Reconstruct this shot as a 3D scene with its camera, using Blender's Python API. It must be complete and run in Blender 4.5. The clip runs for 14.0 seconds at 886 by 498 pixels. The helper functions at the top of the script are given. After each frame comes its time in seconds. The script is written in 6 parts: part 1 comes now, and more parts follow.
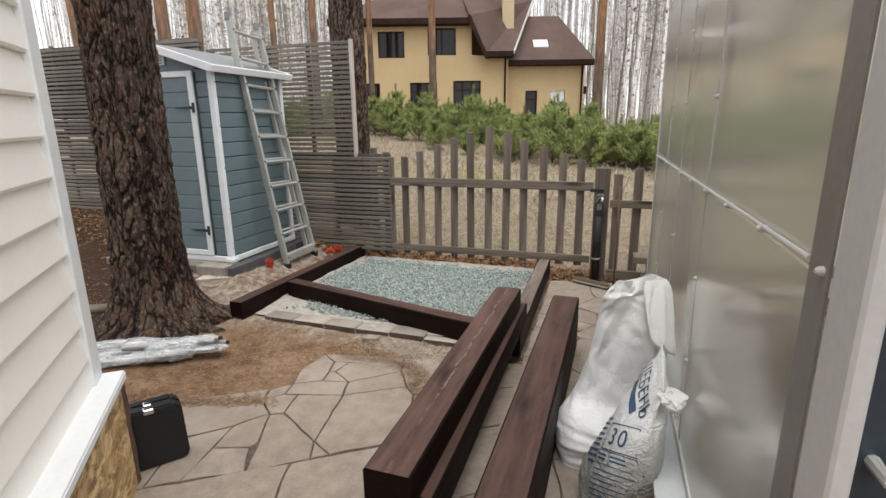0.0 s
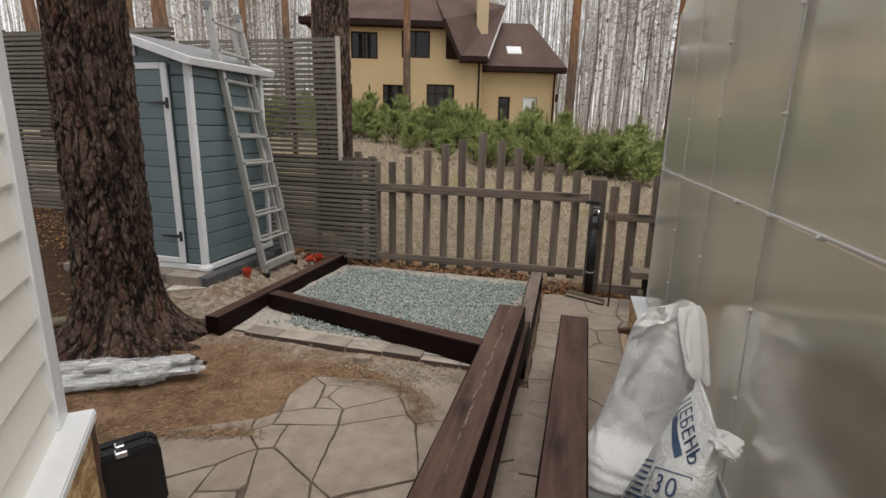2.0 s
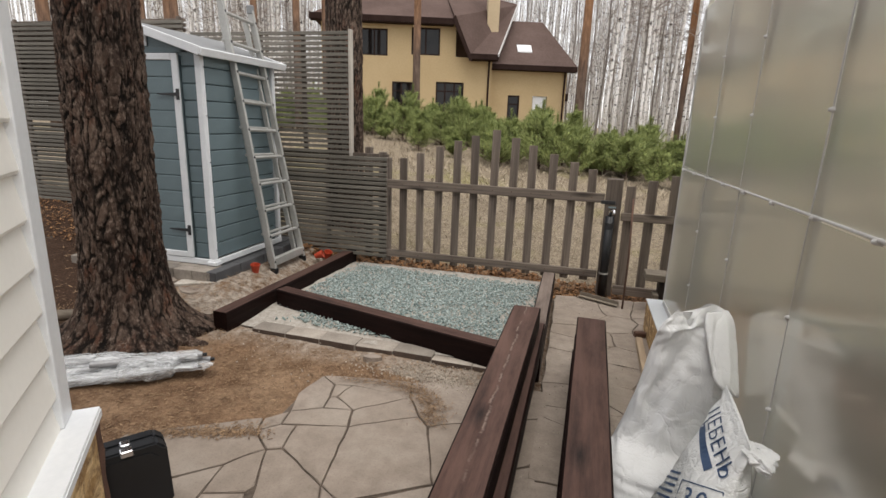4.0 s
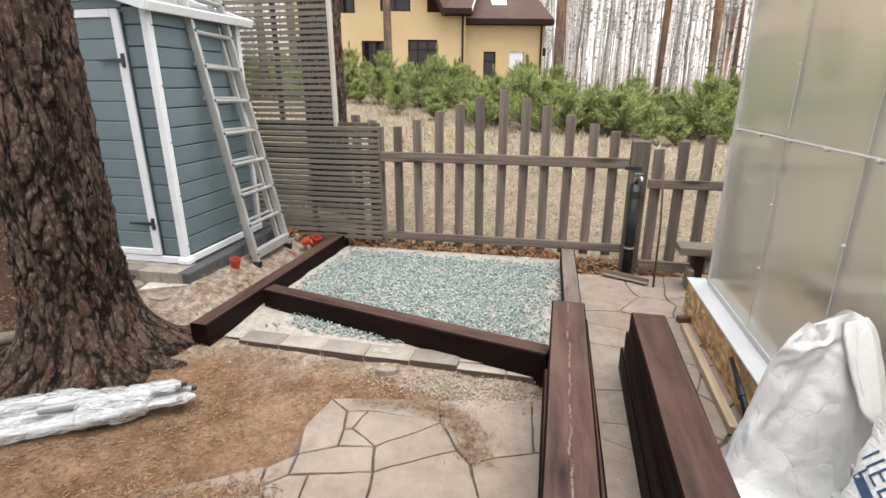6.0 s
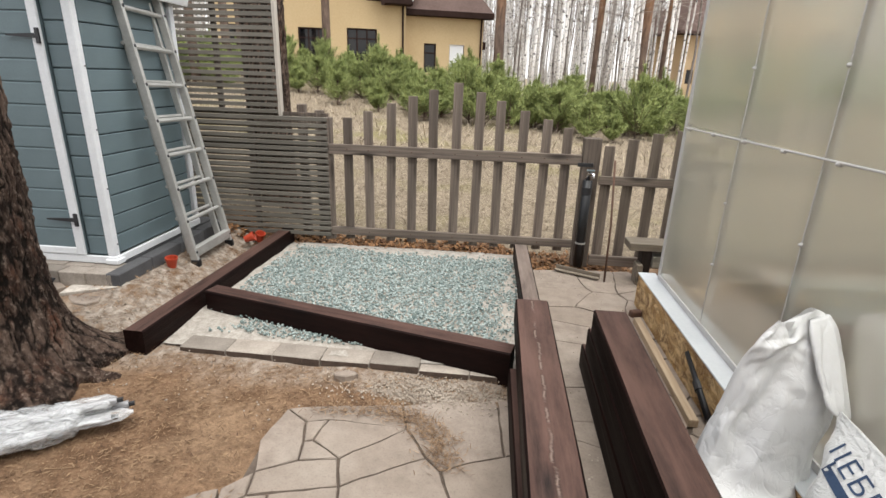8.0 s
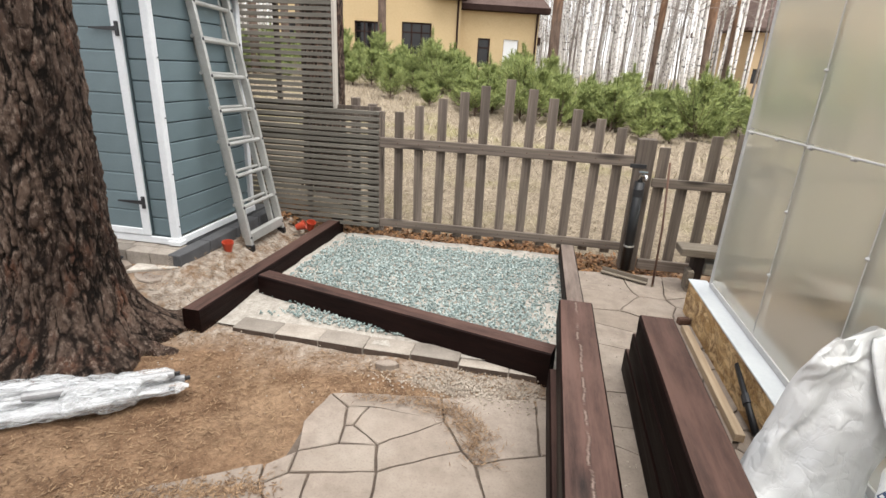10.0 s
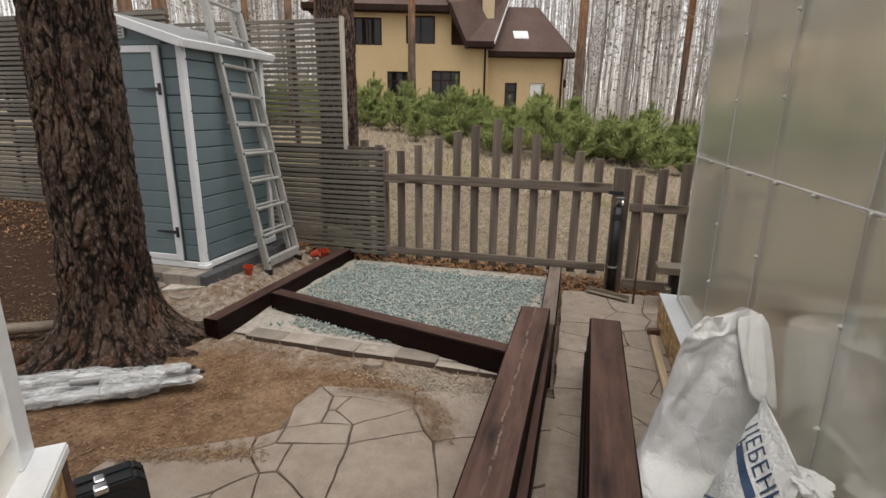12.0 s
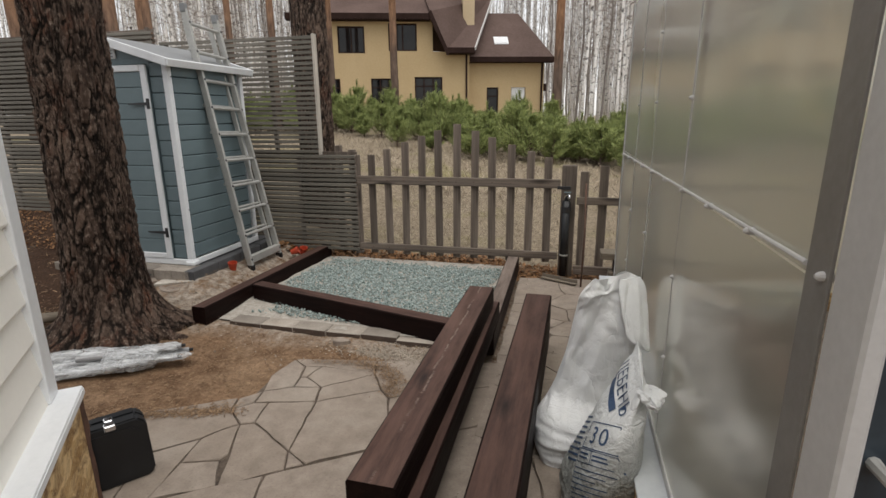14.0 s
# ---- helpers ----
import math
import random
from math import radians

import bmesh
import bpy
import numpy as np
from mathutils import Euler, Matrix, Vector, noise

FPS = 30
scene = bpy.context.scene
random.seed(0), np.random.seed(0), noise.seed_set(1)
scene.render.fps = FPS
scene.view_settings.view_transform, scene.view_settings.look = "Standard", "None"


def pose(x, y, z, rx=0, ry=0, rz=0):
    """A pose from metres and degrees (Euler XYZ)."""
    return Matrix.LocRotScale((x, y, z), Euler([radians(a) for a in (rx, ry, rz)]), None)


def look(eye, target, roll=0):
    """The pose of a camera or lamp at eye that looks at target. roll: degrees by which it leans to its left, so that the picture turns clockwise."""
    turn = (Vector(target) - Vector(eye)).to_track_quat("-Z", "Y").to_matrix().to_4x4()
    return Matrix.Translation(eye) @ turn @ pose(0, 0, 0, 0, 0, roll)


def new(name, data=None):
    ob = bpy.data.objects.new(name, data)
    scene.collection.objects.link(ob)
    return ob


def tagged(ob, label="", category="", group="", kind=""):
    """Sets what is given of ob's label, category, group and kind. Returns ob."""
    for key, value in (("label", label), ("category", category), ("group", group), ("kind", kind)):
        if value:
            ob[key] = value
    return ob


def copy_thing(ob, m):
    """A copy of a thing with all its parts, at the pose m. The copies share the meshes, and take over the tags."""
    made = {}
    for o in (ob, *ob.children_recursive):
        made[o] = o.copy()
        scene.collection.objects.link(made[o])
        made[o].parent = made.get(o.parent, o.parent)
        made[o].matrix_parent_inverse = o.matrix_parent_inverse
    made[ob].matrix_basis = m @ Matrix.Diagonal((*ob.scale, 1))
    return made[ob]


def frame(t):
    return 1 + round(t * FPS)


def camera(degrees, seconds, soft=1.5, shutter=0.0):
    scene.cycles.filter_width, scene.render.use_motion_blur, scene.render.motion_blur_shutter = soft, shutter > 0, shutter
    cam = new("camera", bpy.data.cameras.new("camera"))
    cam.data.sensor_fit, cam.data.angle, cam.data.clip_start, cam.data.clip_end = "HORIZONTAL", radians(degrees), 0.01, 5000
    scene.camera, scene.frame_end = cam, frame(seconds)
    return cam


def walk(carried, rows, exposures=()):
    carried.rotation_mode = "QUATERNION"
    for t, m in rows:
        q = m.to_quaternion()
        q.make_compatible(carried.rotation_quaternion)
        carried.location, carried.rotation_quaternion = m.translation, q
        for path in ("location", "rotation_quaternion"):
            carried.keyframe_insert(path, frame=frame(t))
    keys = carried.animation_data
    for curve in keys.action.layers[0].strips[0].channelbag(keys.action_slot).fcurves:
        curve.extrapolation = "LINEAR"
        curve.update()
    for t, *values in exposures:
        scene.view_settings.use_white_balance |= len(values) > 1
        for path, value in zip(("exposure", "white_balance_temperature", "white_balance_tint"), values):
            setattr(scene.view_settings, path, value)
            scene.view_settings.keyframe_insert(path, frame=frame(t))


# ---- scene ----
cam = camera(81.9, 14.0)
PATH = [
    (0, (1.327, 1.339, 1.661), (0.725, 3.183, 1.172), -0.7),
    (0.5, (1.233, 1.416, 1.65), (0.622, 3.249, 1.133), -1.3),
    (1, (1.096, 1.507, 1.664), (0.535, 3.348, 1.124), -1.0),
    (1.5, (1.037, 1.533, 1.675), (0.54, 3.4, 1.158), -0.1),
    (2, (1.016, 1.514, 1.679), (0.541, 3.397, 1.202), 1.2),
    (2.5, (1.029, 1.511, 1.682), (0.539, 3.393, 1.215), 1.2),
    (5, (0.841, 1.811, 1.641), (0.349, 3.675, 1.109), 2.2),
    (5.5, (0.752, 1.992, 1.649), (0.242, 3.833, 1.056), 0.9),
    (6, (0.526, 2.119, 1.656), (0.129, 3.978, 1.035), -0.1),
    (6.5, (0.438, 2.206, 1.659), (0.193, 4.09, 1.034), 0.1),
    (7, (0.419, 2.233, 1.651), (0.243, 4.122, 1.019), 0.7),
    (7.5, (0.403, 2.234, 1.652), (0.26, 4.122, 1.008), 1.0),
    (8, (0.377, 2.207, 1.652), (0.218, 4.093, 1.007), 1.9),
    (8.5, (0.346, 2.196, 1.65), (0.002, 4.057, 1.004), 2.3),
    (11, (0.476, 2.149, 1.67), (0.157, 4.003, 0.992), 3.1),
    (11.5, (0.689, 2.004, 1.63), (0.336, 3.894, 1.078), 2.6),
    (12, (0.868, 1.796, 1.659), (0.377, 3.663, 1.138), 0.7),
    (12.5, (0.944, 1.575, 1.669), (0.438, 3.449, 1.187), -0.1),
    (13, (1.054, 1.464, 1.669), (0.621, 3.35, 1.163), 0.9),
    (13.5, (1.192, 1.374, 1.669), (0.741, 3.259, 1.174), 0.7),
    (14, (1.25, 1.364, 1.676), (0.789, 3.243, 1.172), -0.5),
]
EXPOSURES = [(0.0, 1.13, 6500, 10), (0.5, 1.22, 6500, 10), (1.0, 0.78, 6550, 10), (1.5, 0.72, 6700, 11), (2.0, 0.63, 6700, 11), (2.7, 0.68, 6700, 11), (5.0, 1.26, 6550, 11), (6.0, 1.66, 6500, 11), (6.5, 1.72, 6450, 10),
             (7.0, 1.68, 6400, 10), (7.5, 1.62, 6400, 10), (8.0, 1.46, 6500, 10), (8.5, 1.74, 6450, 10), (11.0, 1.44, 6600, 10), (11.5, 0.80, 6900, 11), (12.0, 0.76, 6750, 11), (13.0, 0.86, 6700, 12), (14.0, 0.68, 6600, 10)]
walk(cam, [(t, look(eye, target, roll)) for t, eye, target, roll in PATH], EXPOSURES)


# ---- world and light ----
world = bpy.data.worlds.new("overcast_sky")
scene.world = world
world.use_nodes = True
wn, wl = world.node_tree.nodes, world.node_tree.links
sky = wn.new("ShaderNodeTexSky")
sky.sky_type = "NISHITA"
sky.sun_disc = False
sky.sun_elevation = radians(74)
sky.sun_rotation = radians(141)
sky.air_density, sky.dust_density, sky.ozone_density = 1.0, 0.6, 1.0
grey = wn.new("ShaderNodeHueSaturation")
grey.inputs["Saturation"].default_value = 0.12
wl.new(sky.outputs[0], grey.inputs["Color"])
wl.new(grey.outputs[0], wn["Background"].inputs["Color"])
wn["Background"].inputs["Strength"].default_value = 0.118
sun_data = bpy.data.lights.new("sun", "SUN")
sun_data.energy, sun_data.angle, sun_data.color = 1.55, radians(60), (1.0, 0.97, 0.92)
sun = new("sun", sun_data)
sun.matrix_world = look((0, 0, 30), (-1.8, 2.2, 30 - 10.0))


# ---- materials ----
class Nodes:
    """Short cuts for one node material."""

    def __init__(self, name):
        self.m = bpy.data.materials.new(name)
        self.m.use_nodes = True
        self.n, self.l = self.m.node_tree.nodes, self.m.node_tree.links
        self.b = self.n["Principled BSDF"]
        self.co = self.n.new("ShaderNodeTexCoord").outputs["Object"]

    def put(self, socket, value):
        if hasattr(value, "is_linked"):
            self.l.new(value, socket)
        elif isinstance(value, (tuple, list)) and len(value) == 3 and len(socket.default_value) == 4:
            socket.default_value = (*value, 1)
        else:
            socket.default_value = value

    def scaled(self, s, rot=(0, 0, 0), co=None):
        k = self.n.new("ShaderNodeMapping")
        k.inputs["Scale"].default_value = s if isinstance(s, (tuple, list)) else (s, s, s)
        k.inputs["Rotation"].default_value = rot
        self.put(k.inputs["Vector"], co or self.co)
        return k.outputs[0]

    def noise(self, s, detail=5, rough=0.6, warp=0.0, co=None):
        k = self.n.new("ShaderNodeTexNoise")
        k.inputs["Scale"].default_value = 1
        k.inputs["Detail"].default_value = detail
        k.inputs["Roughness"].default_value = rough
        k.inputs["Distortion"].default_value = warp
        self.l.new(self.scaled(s, co=co), k.inputs["Vector"])
        return k.outputs["Fac"]

    def voronoi(self, s, feature="F1", out="Distance"):
        k = self.n.new("ShaderNodeTexVoronoi")
        k.feature = feature
        k.inputs["Scale"].default_value = 1
        self.l.new(self.scaled(s), k.inputs["Vector"])
        return k.outputs[out]

    def ramp(self, fac, lo, hi, a=0.0, b=1.0):
        k = self.n.new("ShaderNodeMapRange")
        for i, v in enumerate((fac, lo, hi, a, b)):
            self.put(k.inputs[i], v)
        return k.outputs[0]

    def mix(self, fac, a, b, kind="MIX"):
        k = self.n.new("ShaderNodeMix")
        k.data_type, k.blend_type = "RGBA", kind
        self.put(k.inputs[0], fac)
        self.put(k.inputs[6], a)
        self.put(k.inputs[7], b)
        return k.outputs[2]

    def math(self, op, a, b=0.0):
        k = self.n.new("ShaderNodeMath")
        k.operation = op
        self.put(k.inputs[0], a)
        self.put(k.inputs[1], b)
        return k.outputs[0]

    def axis(self, i):
        k = self.n.new("ShaderNodeSeparateXYZ")
        self.l.new(self.co, k.inputs[0])
        return k.outputs[i]

    def per_object(self):
        return self.n.new("ShaderNodeObjectInfo").outputs["Random"]

    def per_island(self):
        return self.n.new("ShaderNodeNewGeometry").outputs["Random Per Island"]

    def attribute(self, name):
        k = self.n.new("ShaderNodeAttribute")
        k.attribute_name = name
        return k.outputs["Fac"]

    def bump(self, height, strength=0.3, distance=0.01):
        k = self.n.new("ShaderNodeBump")
        k.inputs["Strength"].default_value = strength
        k.inputs["Distance"].default_value = distance
        self.l.new(height, k.inputs["Height"])
        self.l.new(k.outputs[0], self.b.inputs["Normal"])

    def done(self, colour, rough=0.6, metal=0.0, spec=0.5):
        self.put(self.b.inputs["Base Color"], colour)
        self.put(self.b.inputs["Roughness"], rough)
        self.put(self.b.inputs["Metallic"], metal)
        self.put(self.b.inputs["Specular IOR Level"], spec)
        return self.m


def plain(name, dark, light, scale=6.0, fine=60.0, rough=0.6, bump=0.15, metal=0.0, vary=0.0, spec=0.5):
    """A surface with large blotches and fine grain between two colours."""
    k = Nodes(name)
    big, small = k.noise(scale), k.noise(fine, 4)
    both = k.math("ADD", k.math("MULTIPLY", big, 0.6), k.math("MULTIPLY", small, 0.4))
    c = k.mix(k.ramp(both, 0.33, 0.67), dark, light)
    if vary:
        c = k.mix(k.ramp(k.per_object(), 0, 1, 0, vary), c, tuple(v * 0.35 for v in dark))
    k.bump(small, bump, 0.004)
    return k.done(c, k.ramp(big, 0.3, 0.7, rough - 0.08, rough + 0.08), metal, spec)


def wood(name, dark, light, along=1, rough=0.7, bump=0.4, crack=False, grain=1.0, vary=0.35, weather=None):
    """Wood with its grain along one local axis."""
    k = Nodes(name)
    s = [55.0 * grain] * 3
    s[along] = 1.6 * grain
    fibre = k.noise(tuple(s), 6, 0.65, 0.4)
    s2 = [9.0] * 3
    s2[along] = 0.8
    band = k.noise(tuple(s2), 3, 0.5, 0.6)
    c = k.mix(k.ramp(fibre, 0.3, 0.7), dark, light)
    c = k.mix(k.ramp(band, 0.35, 0.65, 0.0, 0.55), c, tuple(v * 0.6 for v in dark))
    knot = k.voronoi((6, 2.0, 6) if along == 1 else (7, 7, 1.6) if along == 2 else (1.6, 7, 7))
    c = k.mix(k.ramp(knot, 0.08, 0.24, 0.9, 0.0), c, tuple(v * 0.3 for v in dark))
    if weather:
        c = k.mix(k.ramp(k.noise(tuple(1.1 if i == along else 7.0 for i in range(3)), 8, 0.75), 0.36, 0.64, 0.0, 0.68), c, weather)
    if vary:
        c = k.mix(k.ramp(k.per_object(), 0, 1, 0, vary), c, tuple(v * 0.45 for v in dark))
    height = fibre
    if crack:
        wob = k.math("MULTIPLY", k.math("SUBTRACT", k.noise((0.01, 2.4, 0.01), 8, 0.75), 0.5), 0.09)
        gap = k.math("ABSOLUTE", k.math("SUBTRACT", k.axis(0), wob))
        line = k.math("MULTIPLY", k.ramp(gap, 0.0015, 0.008, 1.0, 0.0), k.ramp(k.noise((0.01, 14, 0.01), 4), 0.42, 0.52))
        line = k.math("MULTIPLY", line, k.ramp(k.noise((0.01, 1.1, 0.01), 2), 0.42, 0.5))
        c = k.mix(line, c, (0.24, 0.175, 0.145))
        height = k.math("SUBTRACT", fibre, k.math("MULTIPLY", line, 2.0))
    k.bump(height, bump, 0.004)
    return k.done(c, k.ramp(band, 0.3, 0.7, rough - 0.1, rough + 0.1), 0.0, 0.10 if rough < 0.6 else 0.3)


M = {}
# beam tops get paler woods than the near-black sides, painting in light from above
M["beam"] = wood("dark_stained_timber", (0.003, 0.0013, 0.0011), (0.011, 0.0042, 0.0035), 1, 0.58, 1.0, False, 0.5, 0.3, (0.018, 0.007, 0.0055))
M["beam_top"] = wood("scuffed_toplit_timber", (0.018, 0.0082, 0.0062), (0.085, 0.042, 0.032), 1, 0.7, 1.0, False, 0.5, 0.35, (0.135, 0.074, 0.057))
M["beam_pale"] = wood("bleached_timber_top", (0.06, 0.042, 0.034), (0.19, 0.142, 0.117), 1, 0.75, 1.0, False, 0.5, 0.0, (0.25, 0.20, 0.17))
M["beam_cracked"] = wood("cracked_toplit_timber", (0.018, 0.0082, 0.0062), (0.088, 0.044, 0.034), 1, 0.7, 1.0, True, 0.5, 0.0, (0.145, 0.082, 0.064))
M["slat"] = wood("grey_weathered_slat", (0.155, 0.142, 0.12), (0.36, 0.33, 0.28), 0, 0.75, 0.4, vary=0.45)
M["slat_light"] = wood("pale_cut_timber", (0.45, 0.40, 0.34), (0.72, 0.67, 0.6), 2, 0.75, 0.3)
M["picket"] = wood("brown_grey_picket", (0.10, 0.078, 0.063), (0.31, 0.252, 0.21), 2, 0.8, 0.5, vary=0.5)
M["rail"] = wood("brown_grey_rail", (0.105, 0.082, 0.067), (0.285, 0.232, 0.192), 0, 0.8, 0.5, vary=0.3)
M["post_dark"] = wood("dark_post_timber", (0.03, 0.022, 0.02), (0.075, 0.055, 0.048), 2, 0.7, 0.4)
M["navy"] = plain("dark_navy_door", (0.018, 0.028, 0.038), (0.035, 0.05, 0.064), 2, 40, 0.35, 0.08)
M["lumber"] = wood("fresh_lumber", (0.40, 0.29, 0.19), (0.60, 0.48, 0.345), 1, 0.65, 0.3)
M["bench"] = wood("old_bench_timber", (0.16, 0.13, 0.10), (0.34, 0.29, 0.23), 0, 0.75, 0.4)
M["shed_panel"] = plain("blue_grey_resin", (0.108, 0.152, 0.168), (0.155, 0.208, 0.224), 3.0, 140, 0.5, 0.22, vary=0.12)
M["shed_white"] = plain("white_resin", (0.66, 0.68, 0.70), (0.80, 0.81, 0.82), 4.0, 60, 0.4, 0.06)
M["shed_roof"] = plain("grey_resin_roof", (0.18, 0.187, 0.193), (0.26, 0.267, 0.27), 3.0, 120, 0.55, 0.15)
M["black_metal"] = plain("black_painted_iron", (0.012, 0.012, 0.014), (0.03, 0.03, 0.033), 8, 90, 0.45, 0.1)
M["black_plastic"] = plain("black_plastic", (0.004, 0.0045, 0.006), (0.010, 0.011, 0.013), 8, 160, 0.42, 0.15)
M["aluminium"] = plain("dull_aluminium", (0.36, 0.355, 0.335), (0.52, 0.515, 0.49), 5, 60, 0.42, 0.1, metal=0.35)
M["chrome"] = plain("chrome", (0.6, 0.6, 0.62), (0.75, 0.75, 0.77), 5, 40, 0.22, 0.03, metal=1.0)
M["red_plastic"] = plain("orange_red_plastic", (0.36, 0.042, 0.018), (0.50, 0.07, 0.03), 9, 60, 0.45, 0.05)
M["siding"] = plain("cream_vinyl_siding", (0.84, 0.81, 0.75), (0.89, 0.86, 0.80), 1.5, 40, 0.5, 0.05)
M["white_metal"] = plain("white_painted_sheet", (0.72, 0.735, 0.75), (0.82, 0.83, 0.84), 2.0, 40, 0.4, 0.04)
M["edge_strip"] = plain("grey_brown_coated_strip", (0.15, 0.138, 0.126), (0.22, 0.205, 0.19), 2.0, 40, 0.4, 0.04)
M["cap_metal"] = plain("pale_coated_sheet", (0.50, 0.525, 0.55), (0.60, 0.62, 0.64), 2.0, 40, 0.4, 0.04)
M["dull_pole"] = plain("dull_grey_pole", (0.24, 0.24, 0.245), (0.38, 0.38, 0.385), 4, 60, 0.5, 0.1, metal=0.3)
M["grey_metal"] = plain("grey_painted_profile", (0.44, 0.43, 0.42), (0.54, 0.53, 0.52), 2.0, 50, 0.45, 0.05)
M["paver"] = plain("grey_concrete_paver", (0.22, 0.185, 0.152), (0.43, 0.38, 0.325), 7, 90, 0.85, 0.5, vary=0.6)
M["paver_shaded_side"] = plain("shaded_earthy_paver", (0.035, 0.024, 0.018), (0.095, 0.066, 0.05), 9, 90, 0.8, 0.5)
M["paver_dark"] = plain("dark_kerb_paver", (0.06, 0.06, 0.064), (0.12, 0.12, 0.124), 7, 90, 0.85, 0.5, vary=0.3)
M["render_wall"] = plain("ochre_render", (0.47, 0.345, 0.185), (0.57, 0.435, 0.255), 0.35, 12, 0.9, 0.2)
M["render_far"] = plain("beige_render", (0.55, 0.40, 0.24), (0.64, 0.48, 0.30), 0.35, 12, 0.9, 0.2)
M["roof"] = plain("brown_shingle_roof", (0.085, 0.058, 0.050), (0.14, 0.10, 0.088), 0.6, 9, 0.9, 0.5, spec=0.05)
M["brown_trim"] = plain("dark_brown_trim", (0.022, 0.013, 0.011), (0.045, 0.028, 0.024), 2, 20, 0.85, 0.1, spec=0.05)
M["white_door"] = plain("white_door_panel", (0.66, 0.68, 0.70), (0.80, 0.81, 0.82), 1, 20, 0.5, 0.05)
M["chimney"] = plain("sand_render", (0.50, 0.39, 0.25), (0.60, 0.48, 0.32), 0.8, 12, 0.9, 0.2)
M["rust"] = plain("rusty_iron", (0.05, 0.026, 0.018), (0.14, 0.07, 0.045), 14, 90, 0.8, 0.3)
M["ink"] = plain("navy_print", (0.02, 0.045, 0.10), (0.04, 0.075, 0.15), 12, 120, 0.5, 0.05)
M["joint"] = plain("dark_joint_soil", (0.04, 0.028, 0.021), (0.15, 0.115, 0.088), 9, 60, 0.95, 0.5)
M["rubble"] = plain("stone_crumbs", (0.20, 0.16, 0.12), (0.48, 0.42, 0.35), 3, 60, 0.95, 0.4)
M["sand_strip"] = plain("pale_sand_crust", (0.22, 0.195, 0.165), (0.46, 0.425, 0.375), 22, 90, 0.95, 0.6)


def sack_material():
    """Woven white plastic with sharp creases."""
    k = Nodes("white_woven_sack")

    def ridge(n):
        return k.math("ABSOLUTE", k.math("SUBTRACT", n, 0.5))

    a, b = ridge(k.noise((7, 7, 5), 3, 0.5, 0.6)), ridge(k.noise((17, 17, 12), 3, 0.5, 0.8))
    weave = k.noise(260, 2)
    plane = k.math("MINIMUM", k.voronoi((3.6, 3.6, 1.9), "DISTANCE_TO_EDGE"), 0.35)
    small = k.math("MINIMUM", k.voronoi((15, 13, 9), "DISTANCE_TO_EDGE"), 0.22)
    h = k.math("ADD", k.math("MULTIPLY", k.ramp(a, 0.0, 0.045), 1.0), k.math("MULTIPLY", k.ramp(b, 0.0, 0.035), 0.4))
    h = k.math("ADD", k.math("MULTIPLY", h, 0.28), k.math("MULTIPLY", weave, 0.03))
    h = k.math("ADD", h, k.math("ADD", k.math("MULTIPLY", plane, 1.2), k.math("MULTIPLY", small, 0.35)))
    c = k.mix(k.ramp(k.noise(4, 5), 0.35, 0.7), (0.72, 0.725, 0.735), (0.65, 0.65, 0.645))
    k.bump(h, 0.55, 0.01)
    return k.done(c, 0.4, 0.0, 0.5)


def filled_sack_material():
    """Thin woven plastic: whitish where it is empty, greyer where the crushed stone fills it and shows through."""
    k = Nodes("stone_filled_sack")
    weave = k.noise(260, 2)
    crumple = k.math("ABSOLUTE", k.math("SUBTRACT", k.noise((16, 16, 22), 4, 0.55, 0.7), 0.5))
    level = k.math("ADD", k.axis(2), k.math("MULTIPLY", k.math("SUBTRACT", k.noise(7, 4), 0.5), 0.16))
    stone = k.mix(k.ramp(k.noise(60, 4, 0.7), 0.35, 0.65), (0.17, 0.175, 0.16), (0.40, 0.405, 0.385))
    c = k.mix(k.ramp(level, 0.24, 0.50), stone, (0.68, 0.685, 0.68))
    k.bump(k.math("ADD", k.ramp(crumple, 0.0, 0.14), k.math("MULTIPLY", weave, 0.05)), 0.6, 0.006)
    return k.done(c, 0.42, 0.0, 0.5)


def glass_material():
    k = Nodes("dark_window_glass")
    c = k.mix(k.ramp(k.noise(0.7, 3), 0.4, 0.6), (0.006, 0.006, 0.007), (0.016, 0.014, 0.014))
    return k.done(c, 0.03, 0.0, 0.28)


def osb_material():
    k = Nodes("strand_board")
    flake = k.voronoi((9, 9, 26), "F1", "Color")
    sep = k.n.new("ShaderNodeSeparateColor")
    k.l.new(flake, sep.inputs[0])
    big = k.noise((6, 6, 11), 6, 0.7, 1.4)
    c = k.mix(k.ramp(sep.outputs[0], 0.1, 0.9), (0.40, 0.235, 0.085), (0.70, 0.50, 0.26))
    c = k.mix(k.ramp(big, 0.44, 0.60), c, (0.20, 0.105, 0.04))
    c = k.mix(k.ramp(k.noise(70, 4), 0.5, 0.75, 0, 0.5), c, (0.74, 0.58, 0.36))
    k.bump(k.math("ADD", sep.outputs[1], big), 0.5, 0.004)
    return k.done(c, 0.7)


